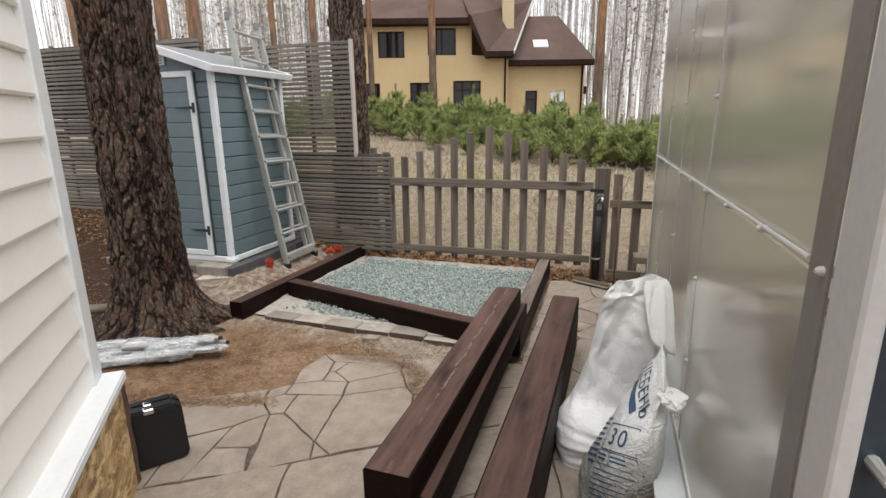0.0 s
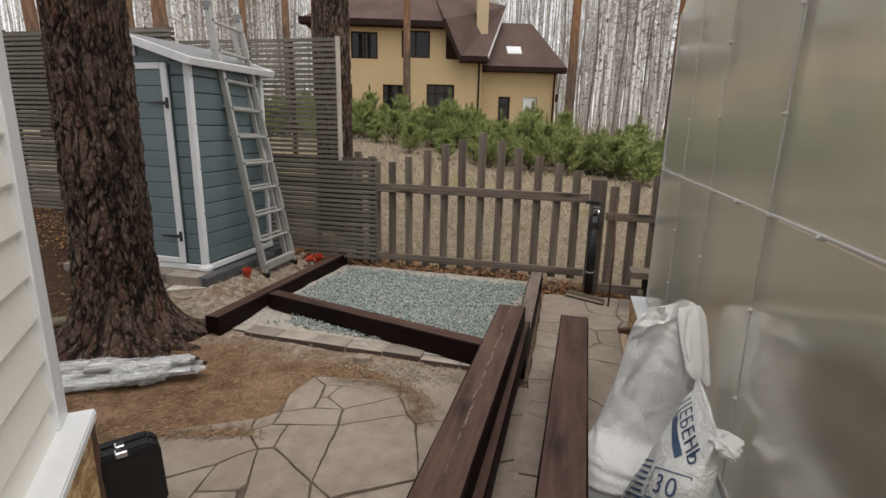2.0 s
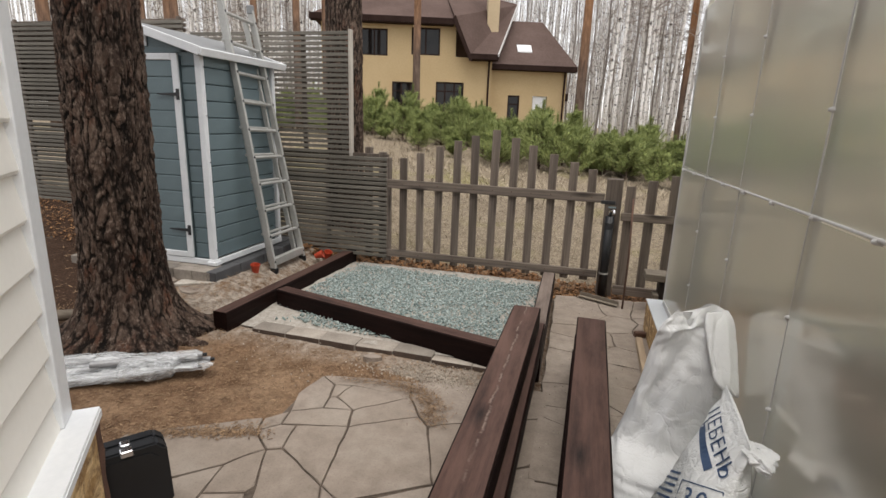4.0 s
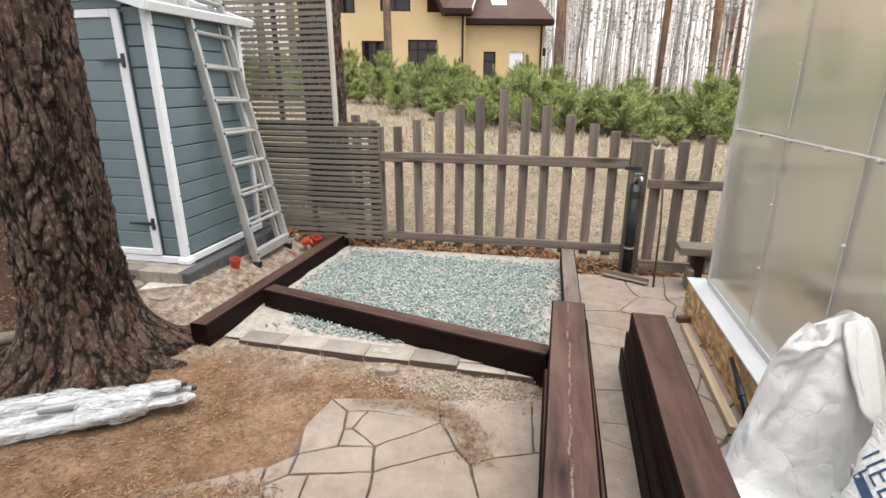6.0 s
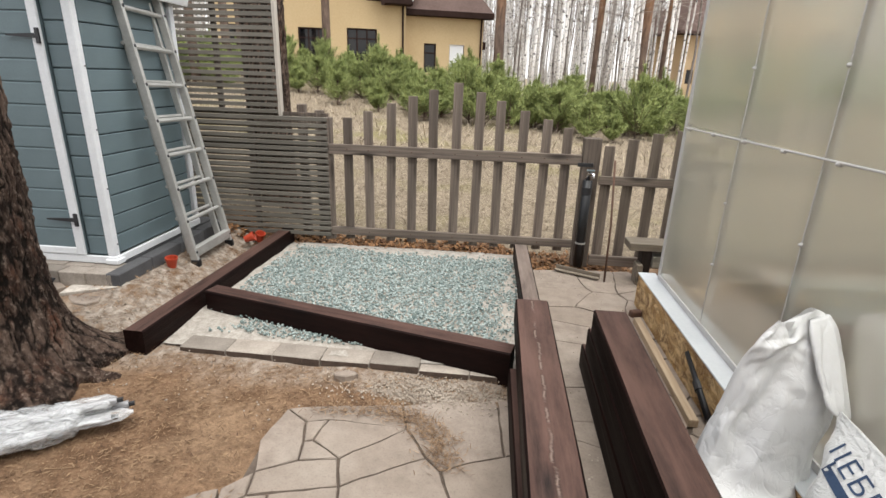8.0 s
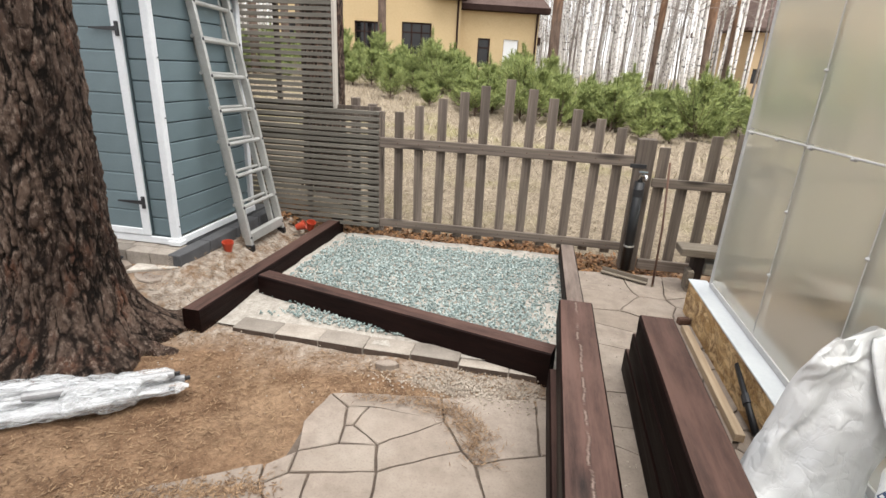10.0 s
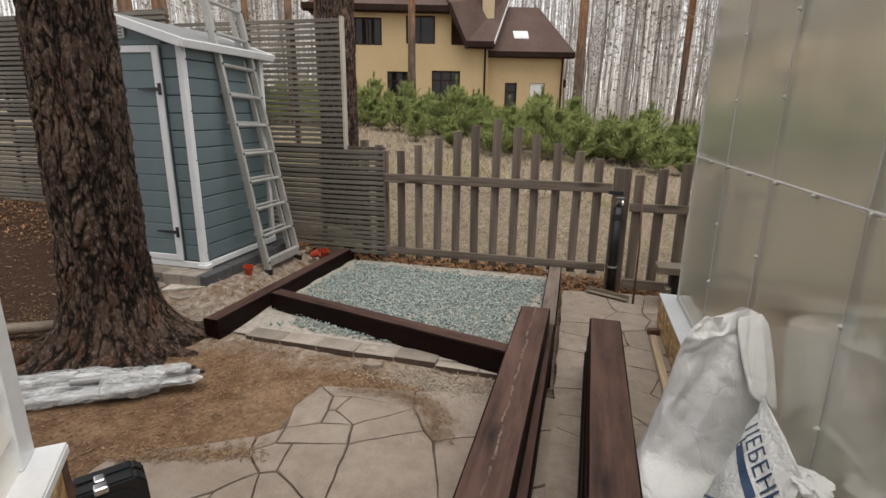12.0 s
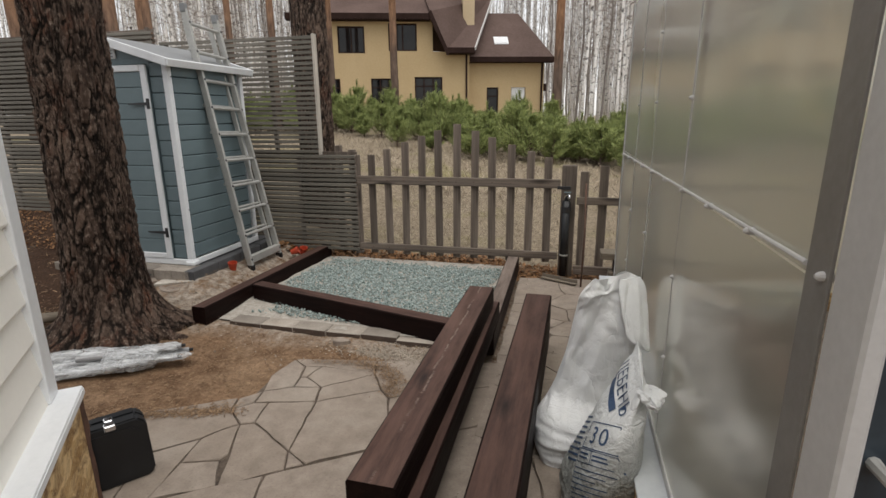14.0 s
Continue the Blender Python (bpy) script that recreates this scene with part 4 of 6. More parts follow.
for s in (1, -1):
    m = pose(-SW / 2, 0, RIDGE, 0, s * slope, 0)
    length = math.hypot(SW / 2, RIDGE - H) + 0.075
    x0, x1 = (0, length) if s == 1 else (-length, 0)
    panel = part("roof_panel", box((x0, -0.06, 0.0), (x1, SD + 0.08, 0.022), 0.004), M["shed_roof"], shed, "grey roof panel", at=m)
    part("barge_board", box((x0, -0.085, -0.045), (x1, -0.06, 0.026), 0.004), M["shed_white"], panel, "white roof edge")
    part("barge_board", box((x0, SD + 0.08, -0.045), (x1, SD + 0.105, 0.026), 0.004), M["shed_white"], panel, "white roof edge")
    xe = (x1, x1 + 0.025) if s == 1 else (x0 - 0.025, x0)
    part("eave_board", box((xe[0], -0.085, -0.04), (xe[1], SD + 0.105, 0.026), 0.006), M["shed_white"], panel, "white roof edge")
vent = part("vent", box((-0.73, -0.012, 1.905), (-0.52, 0.004, 2.025), 0.004), M["shed_white"], shed, "white gable vent")
for i in range(4):
    part("louvre", box((-0.71, -0.018, 1.918 + 0.026 * i), (-0.54, -0.0122, 1.930 + 0.026 * i)), M["shed_roof"], vent)

terrace = thing("paver_platform", "low platform of grey pavers under the shed", "paving", pose(-3.72, 5.22, 0.03), kind="structure")
flat = finish("paver", box((0.003, 0.003, 0.12), (0.197, 0.117, 0.262), 0.005), M["paver"])
for i in range(8):
    for j in range(2):
        part("paver", flat, None, terrace, at=pose(0.197 * i - 0.05 * (j % 2), 0.12 * j, 0.003 * math.sin(i * 5 + j)))
part("platform_fill", box((0.02, 0.24, 0.05), (1.50, 1.5, 0.262)), M["paver_dark"], terrace)
edge = finish("kerb_stone", box((0, 0.003, 0.0), (0.10, 0.36, 0.262), 0.006), M["paver_dark"])
for j in range(4):
    part("kerb_stone", edge, None, terrace, at=pose(1.53, 0.365 * j, 0.003 * math.sin(j * 3)))


# ---- ladder ----
def ladder():
    lad = thing("ladder", "dull aluminium extension ladder leaning on the shed roof", "ladder")
    foot = (Vector((-1.93, 5.88, 0.15)), Vector((-1.93, 6.42, 0.15)))
    head = (Vector((-2.30, 5.80, 2.66)), Vector((-2.30, 6.24, 2.63)))
    lad.matrix_basis = pose(-1.93, 6.1, 0.15)
    o = Vector((-1.93, 6.1, 0.15))
    lean = (head[0] - foot[0]).normalized()
    out = Vector((0, 1, 0)).cross(lean).normalized()

    def rail(a, b, w, d, shift):
        bm = bmesh.new()
        ring = []
        for p in (a, b):
            p = p + shift - o
            ring.append([bm.verts.new(p + Vector((0, u, 0)) * w / 2 + out * v * d / 2) for u, v in ((-1, -1), (1, -1), (1, 1), (-1, 1))])
        for k in range(4):
            bm.faces.new((ring[0][k], ring[0][(k + 1) % 4], ring[1][(k + 1) % 4], ring[1][k]))
        bm.faces.new(ring[0][::-1])
        bm.faces.new(ring[1])
        bmesh.ops.recalc_face_normals(bm, faces=bm.faces[:])
        bmesh.ops.bevel(bm, geom=bm.edges[:], offset=0.004, segments=1, affect="EDGES")
        return bm

    zero, back = Vector((0, 0, 0)), -out * 0.055
    for s in (0, 1):
        part("stile", rail(foot[s], head[s], 0.032, 0.062, zero), M["aluminium"], lad)
        inward = Vector((0, 0.048 if s == 0 else -0.044, 0))
        part("inner_stile", rail(foot[s].lerp(head[s], 0.03), head[s].lerp(foot[s], 0.04), 0.024, 0.05, back + inward), M["aluminium"], lad)
        part("stile_cap", box((-0.03, -0.025, -0.03), (0.03, 0.025, 0.05), 0.008, m=Matrix.Translation(head[s] - o)), M["shed_roof"], lad, "grey plastic cap")
        part("foot_cap", box((-0.035, -0.022, -0.03), (0.035, 0.022, 0.03), 0.006, m=Matrix.Translation(foot[s] - o)), M["black_plastic"], lad, "black rubber foot")
    for i in range(10):
        k = 0.035 + 0.102 * i
        a, b = foot[0].lerp(head[0], k) - o, foot[1].lerp(head[1], k) - o
        part("rung", tube([a, b], 0.017, 8), M["aluminium"], lad)
        if 0 < i < 9:
            part("rung", tube([a + back + lean * 0.03, b + back + lean * 0.03], 0.014, 8), M["aluminium"], lad)
        for s in (0, 1):
            p = foot[s].lerp(head[s], k) - o
            part("rivet", tube([p + out * 0.031, p + out * 0.034], 0.012, 8), M["black_metal"], lad)
    part("stabiliser", box((-0.03, -0.22, 0.05), (0.02, 0.33, 0.13), 0.006), M["aluminium"], lad)
    return lad


ladder()


# ---- flower pots ----
def pot(x, y, z, tilt):
    p = thing("flower_pot", "small orange-red plastic pot tipped on the ground", "pot", pose(x, y, z, tilt, 0, 40 + tilt), "small red pots")
    bm = bmesh.new()
    prof = [(0.0, 0.004), (0.028, 0.0), (0.042, 0.075), (0.046, 0.075), (0.046, 0.09), (0.041, 0.09), (0.028, 0.012), (0.0, 0.012)]
    rings = [[bm.verts.new((r * math.cos(a * math.pi / 8), r * math.sin(a * math.pi / 8), z)) for a in range(16)] for r, z in prof[1:-1]]
    for a, b in zip(rings, rings[1:]):
        for k in range(16):
            bm.faces.new((a[k], a[(k + 1) % 16], b[(k + 1) % 16], b[k]))
    bm.faces.new(rings[0][::-1])
    bm.faces.new(rings[-1])
    part("body", bm, M["red_plastic"], p, smooth=False)


pot(-2.02, 5.70, 0.17, 8)
pot(-1.82, 6.50, 0.16, 70)
pot(-1.73, 6.60, 0.12, 20)


# ---- greenhouse ----
GX, GY0, GY1, GZ0, GZ1 = 1.69, 2.33, 5.885, 0.27, 2.50
house = thing("greenhouse", "milky polycarbonate greenhouse on a boarded base", "greenhouse", pose(GX, GY0, 0.0))
LEN = GY1 - GY0
strips = [5.09 - GY0, 4.355 - GY0, 3.525 - GY0]
edges = [LEN] + strips + [0.0]
for i in range(4):
    y1, y0 = edges[i] - 0.003, edges[i + 1] + 0.003
    for z0, z1 in ((GZ0 + 0.01, 1.385), (1.391, GZ1)):
        bm = bmesh.new()
        n, k = 10, 8
        g = [[bm.verts.new((0.006 * noise.noise((y0 + (y1 - y0) * a / n, (z0 + (z1 - z0) * b / k) * 1.5, 3.0)), y0 + (y1 - y0) * a / n, z0 + (z1 - z0) * b / k)) for a in range(n + 1)] for b in range(k + 1)]
        for b in range(k):
            for a in range(n):
                bm.faces.new((g[b][a], g[b][a + 1], g[b + 1][a + 1], g[b + 1][a]))
        part("panel", bm, M["poly"], house, smooth=True)
for y in strips:
    part("seam", box((-0.003, y - 0.0025, GZ0 + 0.03), (0.002, y + 0.0025, GZ1)), M["grey_metal"], house, "grey joint between sheets")
    part("glazing_bar", box((0.012, y - 0.016, GZ0), (0.03, y + 0.016, GZ1), 0.003), M["grey_metal"], house)
    for z in (0.67, 1.03, 1.735, 2.08):
        part("screw_cap", tube([(-0.014, y, z), (-0.008, y, z), (0.004, y, z)], [0.004, 0.008, 0.011], 10), M["grey_metal"], house)
part("cross_rail", tube([(-0.008, 0.062, 1.411), (-0.006, LEN, 1.366)], 0.0055, 8), M["grey_metal"], house)
for i in range(10):
    y = -0.008 + i * 0.386
    part("screw_cap", tube([(-0.022, y, 1.406 - 0.013 * y), (-0.016, y, 1.406 - 0.013 * y), (0.004, y, 1.406 - 0.013 * y)], [0.004, 0.008, 0.011], 10), M["grey_metal"], house)
part("far_corner_bar", box((-0.006, LEN - 0.02, GZ0), (0.03, LEN + 0.022, GZ1), 0.004), M["grey_metal"], house)
part("near_corner_post", box((-0.004, -0.148, 0.0), (0.03, -0.030, 2.6), 0.006), M["grey_metal"], house, "wide grey corner post")
part("near_trim", box((-0.009, -0.0285, GZ0), (-0.003, 0.058, 2.6), 0.001), M["edge_strip"], house, "dark grey edge strip")
bm = bmesh.new()
arc = [(2.1 * (1 - math.cos(a)) / 1.0, GZ1 + 0.95 * math.sin(a)) for a in [i * math.pi / 2 / 8 for i in range(9)]]
arc = arc + [(4.2 - x, z) for x, z in arc[-2::-1]]
lo, hi = [bm.verts.new((x, 0.0, z)) for x, z in arc], [bm.verts.new((x, LEN, z)) for x, z in arc]
for i in range(len(arc) - 1):
    bm.faces.new((lo[i], lo[i + 1], hi[i + 1], hi[i]))
part("roof_sheet", bm, M["poly_clear"], house, smooth=True)
part("end_wall", standing([(0.03, GZ0), (4.17, GZ0)] + [(x, z) for x, z in arc[::-1]], LEN - 0.004, LEN), M["poly_clear"], house)
part("far_wall", box((4.17, 0, GZ0), (4.19, LEN, GZ1)), M["poly_clear"], house)
part("soil_bed", box((0.05, 0.02, 0.0), (4.1, LEN - 0.02, 0.12)), M["joint"], house)
part("base_board", box((-0.115, -0.02, -0.02), (-0.10, LEN + 0.09, 0.248), 0.002), M["osb"], house, "strand board skirting")
part("base_board", box((-0.115, LEN + 0.09, -0.02), (2.0, LEN + 0.105, 0.248), 0.002), M["osb"], house, "strand board skirting")
part("base_cap", box((-0.12, -0.02, 0.25), (0.012, LEN + 0.12, 0.262), 0.003), M["cap_metal"], house, "white sheet-metal cap")
part("base_angle", box((-0.008, 0.0, 0.2625), (0.006, LEN, 0.30), 0.002), M["grey_metal"], house)
part("door_panel", box((0.032, -0.10, 0.05), (2.1, -0.06, 2.5), 0.004), M["navy"], house, "dark blue-grey door panel")
part("door_handle", tube([(0.07, -0.10, 1.12), (0.07, -0.15, 1.12), (0.13, -0.15, 1.12)], 0.012, 8), M["aluminium"], house)

lumber = new("lumber_batten", finish("lumber_batten", box((-0.024, 0, 0), (0.024, 1.17, 0.045), 0.003), M["lumber"]))
lumber.matrix_basis = pose(1.485, 4.48, 0.0, 0, 0, -1.0)
tagged(lumber, "pale square timber batten lying beside the greenhouse base", "batten")
hose = thing("drain_pipe", "short black plastic pipe leaning on the greenhouse base", "pipe", pose(1.515, 4.48, 0.02))
part("pipe", tube([(0.05, 0.02, 0.02), (0.065, 0.43, 0.17)], 0.02, 12), M["black_plastic"], hose, smooth=True)
part("coupling", tube([(0.056, 0.185, 0.08), (0.058, 0.24, 0.10)], 0.027, 12), M["black_metal"], hose)
brick = new("brick_bit", finish("brick_bit", box((0, 0, 0), (0.09, 0.05, 0.05), 0.008), M["rust"]))
brick.matrix_basis = pose(1.49, 5.72, 0.0, 0, 0, 20)
tagged(brick, "dark broken brick beside the greenhouse base", "brick")


# ---- sided house wall beside the camera ----
wall_rz = -51.6
near_house = thing("house_wall", "cream clapboard house corner on a strand-board plinth", "house", pose(-0.795, 2.815, 0.0, 0, 0, wall_rz), kind="structure")
# local x runs along the wall from its corner, local y points out of it to the yard
course = 0.1535
for i in range(19):
    z = 0.5355 + course * i
    bm = bmesh.new()
    o = [(-0.02, z), (0.021, z), (0.026, z + 0.012), (0.004, z + course + 0.004), (-0.02, z + course + 0.004)]
    a = [bm.verts.new((0.10, y, zz)) for y, zz in o]
    b = [bm.verts.new((3.2, y, zz)) for y, zz in o]
    bm.faces.new(a[::-1])
    bm.faces.new(b)
    for j in range(5):
        bm.faces.new((a[j], a[(j + 1) % 5], b[(j + 1) % 5], b[j]))
    bmesh.ops.recalc_face_normals(bm, faces=bm.faces[:])
    part("clapboard", bm, M["siding"], near_house)
part("corner_trim", box((-0.012, -0.1, 0.575), (0.10, 0.034, 3.5), 0.004), M["white_metal"], near_house, "white corner trim")
part("core_wall", box((0.0, -0.2, 0.0), (3.2, -0.021, 3.5)), M["siding"], near_house)
part("end_wall", box((0.0, -3.0, 0.58), (0.06, -0.2, 3.5)), M["siding"], near_house)
part("sill_flashing", box((-0.03, -0.1, 0.560), (3.2, 0.115, 0.574), 0.003), M["white_metal"], near_house, "white sheet-metal flashing")
part("drip_edge", box((-0.03, 0.112, 0.535), (3.2, 0.118, 0.562)), M["white_metal"], near_house)
part("plinth_board", box((-0.01, 0.0, -0.03), (3.2, 0.098, 0.555), 0.003), M["osb"], near_house, "strand board plinth")
bm = bmesh.new()
left, right = [], []
for i in range(15):
    z = -0.02 + 0.57 * i / 14
    d = 0.010 + 0.008 * noise.noise((z * 9, 1, 1))
    left.append((bm.verts.new((-0.012, -0.05, z)), bm.verts.new((-0.012 - d, 0.098 + d, z)), bm.verts.new((0.012, 0.099, z))))
for a, b in zip(left, left[1:]):
    bm.faces.new((a[0], a[1], b[1], b[0]))
    bm.faces.new((a[1], a[2], b[2], b[1]))
part("membrane_edge", bm, M["rust"], near_house, "ragged brown membrane edge")


# ---- tool case ----
def tool_case():
    case = thing("tool_case", "black plastic power-tool case standing on the flags", "case", pose(-0.858, 2.825, 0.0, 0, 0, 52) @ Matrix.Diagonal((1.18, 1.1, 1.0, 1)))
    # local x along the front, local y away from the yard path
    o = [(-0.02, 0.0), (0.29, 0.0), (0.312, 0.025), (0.305, 0.285), (0.275, 0.318), (0.11, 0.318), (0.09, 0.262), (0.0, 0.262), (-0.03, 0.24), (-0.03, 0.02)]
    for y0, y1, nm in ((0.0, 0.056, "front_shell"), (0.060, 0.115, "back_shell")):
        bm = standing(o, y0, y1)
        bmesh.ops.recalc_face_normals(bm, faces=bm.faces[:])
        bmesh.ops.bevel(bm, geom=bm.edges[:], offset=0.008, segments=2, affect="EDGES")
        part(nm, bm, M["black_plastic"], case)
    inner = [(x * 0.82 + 0.025, z * 0.8 + 0.028) for x, z in o]
    bm = standing(inner, -0.004, 0.002)
    bmesh.ops.recalc_face_normals(bm, faces=bm.faces[:])
    part("raised_panel", bm, M["black_plastic"], case)
    part("handle", tube([(-0.03, 0.058, 0.245), (-0.03, 0.058, 0.31), (0.0, 0.058, 0.318), (0.10, 0.058, 0.318), (0.13, 0.058, 0.30)], 0.014, 10), M["black_plastic"], case, smooth=True)
    latch = part("latch", box((0.168, 0.04, 0.308), (0.198, 0.08, 0.322), 0.004), M["chrome"], case, "silver latch")
    part("latch_plate", box((0.163, -0.006, 0.292), (0.202, 0.03, 0.321), 0.004), M["chrome"], latch)


tool_case()


# ---- wrapped bundle ----
def bundle():
    b = thing("wrapped_bundle", "grey metal poles wrapped in crumpled clear film on the earth", "bundle", pose(-2.10, 3.62, 0.035, 0, 0, 33))
    for y, z, l0, l1 in [(0.09, 0.09, -0.2, 0.47), (0.035, 0.05, -0.2, 0.97), (-0.045, 0.035, -0.2, 0.90), (0.0, 0.10, 0.3, 0.93), (-0.075, 0.03, -0.2, 0.66)]:
        pole = part("pole", tube([(l0, y, z), (l1, y * 0.75, z)], 0.02, 10), M["dull_pole"], b)
        part("pole_end", tube([(l1 - 0.02, y * 0.75, z), (l1 + 0.025, y * 0.75, z)], 0.012, 8), M["black_plastic"], pole)

    def sleeve(l0, l1, y0, z0, r, seed):
        bm = bmesh.new()
        n, k = 46, 26
        rings = []
        for i in range(n + 1):
            u = i / n
            x = l0 + (l1 - l0) * u
            e = min(1, 4.5 * (1 - u) + 0.35) * min(1, 5 * u + 0.6)
            ring = []
            for j in range(k):
                a = 2 * math.pi * j / k
                w = 1 + 0.34 * noise.noise((x * 5, math.cos(a) * 1.5 + seed, math.sin(a) * 1.5)) + 0.24 * noise.noise((x * 18, math.cos(a) * 4 + seed, math.sin(a) * 4))
                ring.append(bm.verts.new((x, y0 + r * 1.25 * e * w * math.cos(a), max(-0.03, z0 + r * 0.72 * e * w * math.sin(a)))))
            rings.append(ring)
        for p, q in zip(rings, rings[1:]):
            for j in range(k):
                bm.faces.new((p[j], p[(j + 1) % k], q[(j + 1) % k], q[j]))
        return bm

    for l0, l1, y, z, r, seed in [(-0.22, 0.50, 0.092, 0.092, 0.046, 2), (-0.22, 0.94, 0.035, 0.05, 0.040, 5), (-0.22, 0.74, -0.05, 0.035, 0.042, 8), (0.45, 0.80, 0.0, 0.055, 0.085, 11), (0.66, 0.93, 0.02, 0.095, 0.034, 14), (0.66, 0.99, -0.03, 0.04, 0.028, 17)]:
        part("film_wrap", sleeve(l0, l1, y, z, r * 1.12, seed), M["film"], b, "crumpled clear film", True)


bundle()


# ---- odds and ends on the ground ----
log = new("round_pole", finish("round_pole", tube([(0, 0, 0), (0.9, 0.28, 0.0), (1.7, 0.5, 0.01)], [0.05, 0.045, 0.04], 12), M["bench"], True))
log.matrix_basis = pose(-3.9, 3.75, 0.10, 0, 0, 14)
tagged(log, "grey debarked pole lying behind the pine", "pole")


def flat_stone(x, y, z, w, d, h, turn, label, tilt=0):
    o = [(w * (0.8 + 0.35 * noise.noise((i * 1.7, x, y))) * math.cos(i * 0.785), d * (0.8 + 0.35 * noise.noise((i * 2.3, y, x))) * math.sin(i * 0.785)) for i in range(8)]
    ob = new("stone_slab", finish("stone_slab", slab(o, 0, h, 0.006), M["flag"]))
    ob.matrix_basis = pose(x, y, z, tilt, 0, turn)
    tagged(ob, label, "stone")


flat_stone(-2.62, 5.12, 0.155, 0.22, 0.13, 0.05, 20, "pale flat stone slab before the shed")
flat_stone(-2.26, 5.10, 0.13, 0.17, 0.10, 0.04, -15, "pale broken stone slab before the shed", 4)
flat_stone(-0.36, 4.66, -0.012, 0.09, 0.04, 0.05, 8, "small tan stone beside the kerb")
flat_stone(-2.45, 4.95, 0.10, 0.10, 0.07, 0.03, 50, "small broken stone in the sand", -6)
scrap = new("board_scrap", finish("board_scrap", slab([(0.0, 0.0), (0.36, 0.03), (0.42, 0.09), (0.30, 0.15), (0.02, 0.12)], 0.0, 0.022, 0.003), M["slat_light"]))
scrap.matrix_basis = pose(-2.44, 5.10, 0.165, 4, -3, 14)
tagged(scrap, "pale broken board scrap on the sand before the shed", "board")
tarp = new("rubber_sheet", finish("rubber_sheet", tube([(0, 0, 0.02), (0.2, 0.04, 0.06), (0.45, 0.02, 0.04), (0.6, 0.05, 0.0)], [0.04, 0.10, 0.08, 0.03], 10), M["black_plastic"], True))
tarp.matrix_basis = pose(-4.7, 5.62, 0.16, 0, 0, -8)
tagged(tarp, "crumpled black rubber sheet on the dark earth", "sheet")
cable = new("cable", finish("cable", tube([(0, 0, 0.03), (0.09, 0.03, 0.05), (0.17, 0.02, 0.045), (0.19, -0.05, 0.03), (0.13, -0.13, 0.012), (0.03, -0.16, 0.01), (-0.12, -0.12, 0.01), (-0.25, -0.02, 0.01)], 0.008, 8), M["black_plastic"], True))
cable.matrix_basis = pose(-2.70, 5.16, 0.205, 0, 0, 0)
tagged(cable, "loop of black cable before the shed", "cable")


# ---- unseen wall added behind the camera to block low light ----
back = box((-7.0, -3.9, 0.0), (8.0, -3.8, 2.0))
tagged(new("wall_south", finish("wall_south", back, M["post_dark"])), "unseen dark timber wall added to block low light from behind", "wall", kind="structure")


# ---- pines in and beside the yard ----
def bark_trunk(height, r0, r1, lean, flare, seed, rings, around):
    """Trunk with plated bark; plate tells the corky plates from the furrows between them."""
    verts, faces, plate = [], [], []
    for i in range(rings + 1):
        z = height * (i / rings) ** 1.25 - 0.12
        t = max(0.0, z) / height
        for k in range(around):
            a = 2 * math.pi * k / around
            r = r0 + (r1 - r0) * t
            root = 0.5 + 0.5 * math.cos(5 * a + seed) * 0.6 + 0.5 * noise.noise((math.cos(a) * 1.3, math.sin(a) * 1.3, seed))
            r += flare * math.exp(-max(0.0, z) / 0.16) * (0.35 + 0.9 * root) + 0.05 * math.exp(-max(0.0, z) / 0.45)
            r *= 1 + 0.05 * noise.noise((math.cos(a), math.sin(a), z * 0.7 + seed))
            x, y = math.cos(a) * r0, math.sin(a) * r0
            w1, w2 = 0.8 * noise.noise((x * 9, y * 9, z * 4 + seed)), noise.noise((x * 24, y * 24, z * 13 + seed))
            px, py, pz = x + 0.05 * w1 + 0.018 * w2, y + 0.05 * w1 - 0.018 * w2, z + 0.05 * w1 + 0.02 * w2
            near = noise.voronoi((px * 24 + seed, py * 24, pz * 4.6))
            tone = noise.cell(near[1][0] * 9.1)
            near = near[0]
            small = noise.voronoi((px * 44 + seed, py * 44, pz * 21))[0]
            split = abs(noise.noise((px * 13 + seed, py * 13, pz * 1.7)))
            fused = 0.22 + 1.0 * noise.noise((px * 15, py * 15 + seed, pz * 7))
            gap = min(1.0, max((near[1] - near[0]) * 4.2, fused), split * 6.0 + 0.1)
            gap = max(0.0, 0.62 * gap + 0.45 * min(1.0, (small[1] - small[0]) * 2.5) * gap + 0.10 * w2)
            flaky = noise.noise((x * 38, y * 38, z * 15 + seed)) + 0.7 * noise.noise((x * 80, y * 80, z * 34))
            step_up = math.floor(2.5 * (noise.noise((px * 17, py * 17, pz * 6)) + 0.5)) * 0.004
            r += 0.012 * min(1.0, gap) ** 0.6 + 0.007 * flaky + step_up * gap - 0.016
            verts.append((r * math.cos(a) + lean[0] * max(0, z), r * math.sin(a) + lean[1] * max(0, z), z))
            plate.append(gap * (0.62 + 0.38 * abs(tone)))
    for i in range(rings):
        for k in range(around):
            j = (k + 1) % around
            faces.append((i * around + k, i * around + j, (i + 1) * around + j, (i + 1) * around + k))
    me = raw("trunk", verts, faces, M["bark"], True)
    me.attributes.new("plate", "FLOAT", "POINT").data.foreach_set("value", plate)
    return me


pine = thing("pine_tree", "thick old pine trunk with deeply plated bark in the yard", "tree", pose(-2.20, 4.41, 0.05))
part("trunk", bark_trunk(6.0, 0.255, 0.235, (0.018, 0.0), 0.30, 3.0, 560, 270), None, pine)


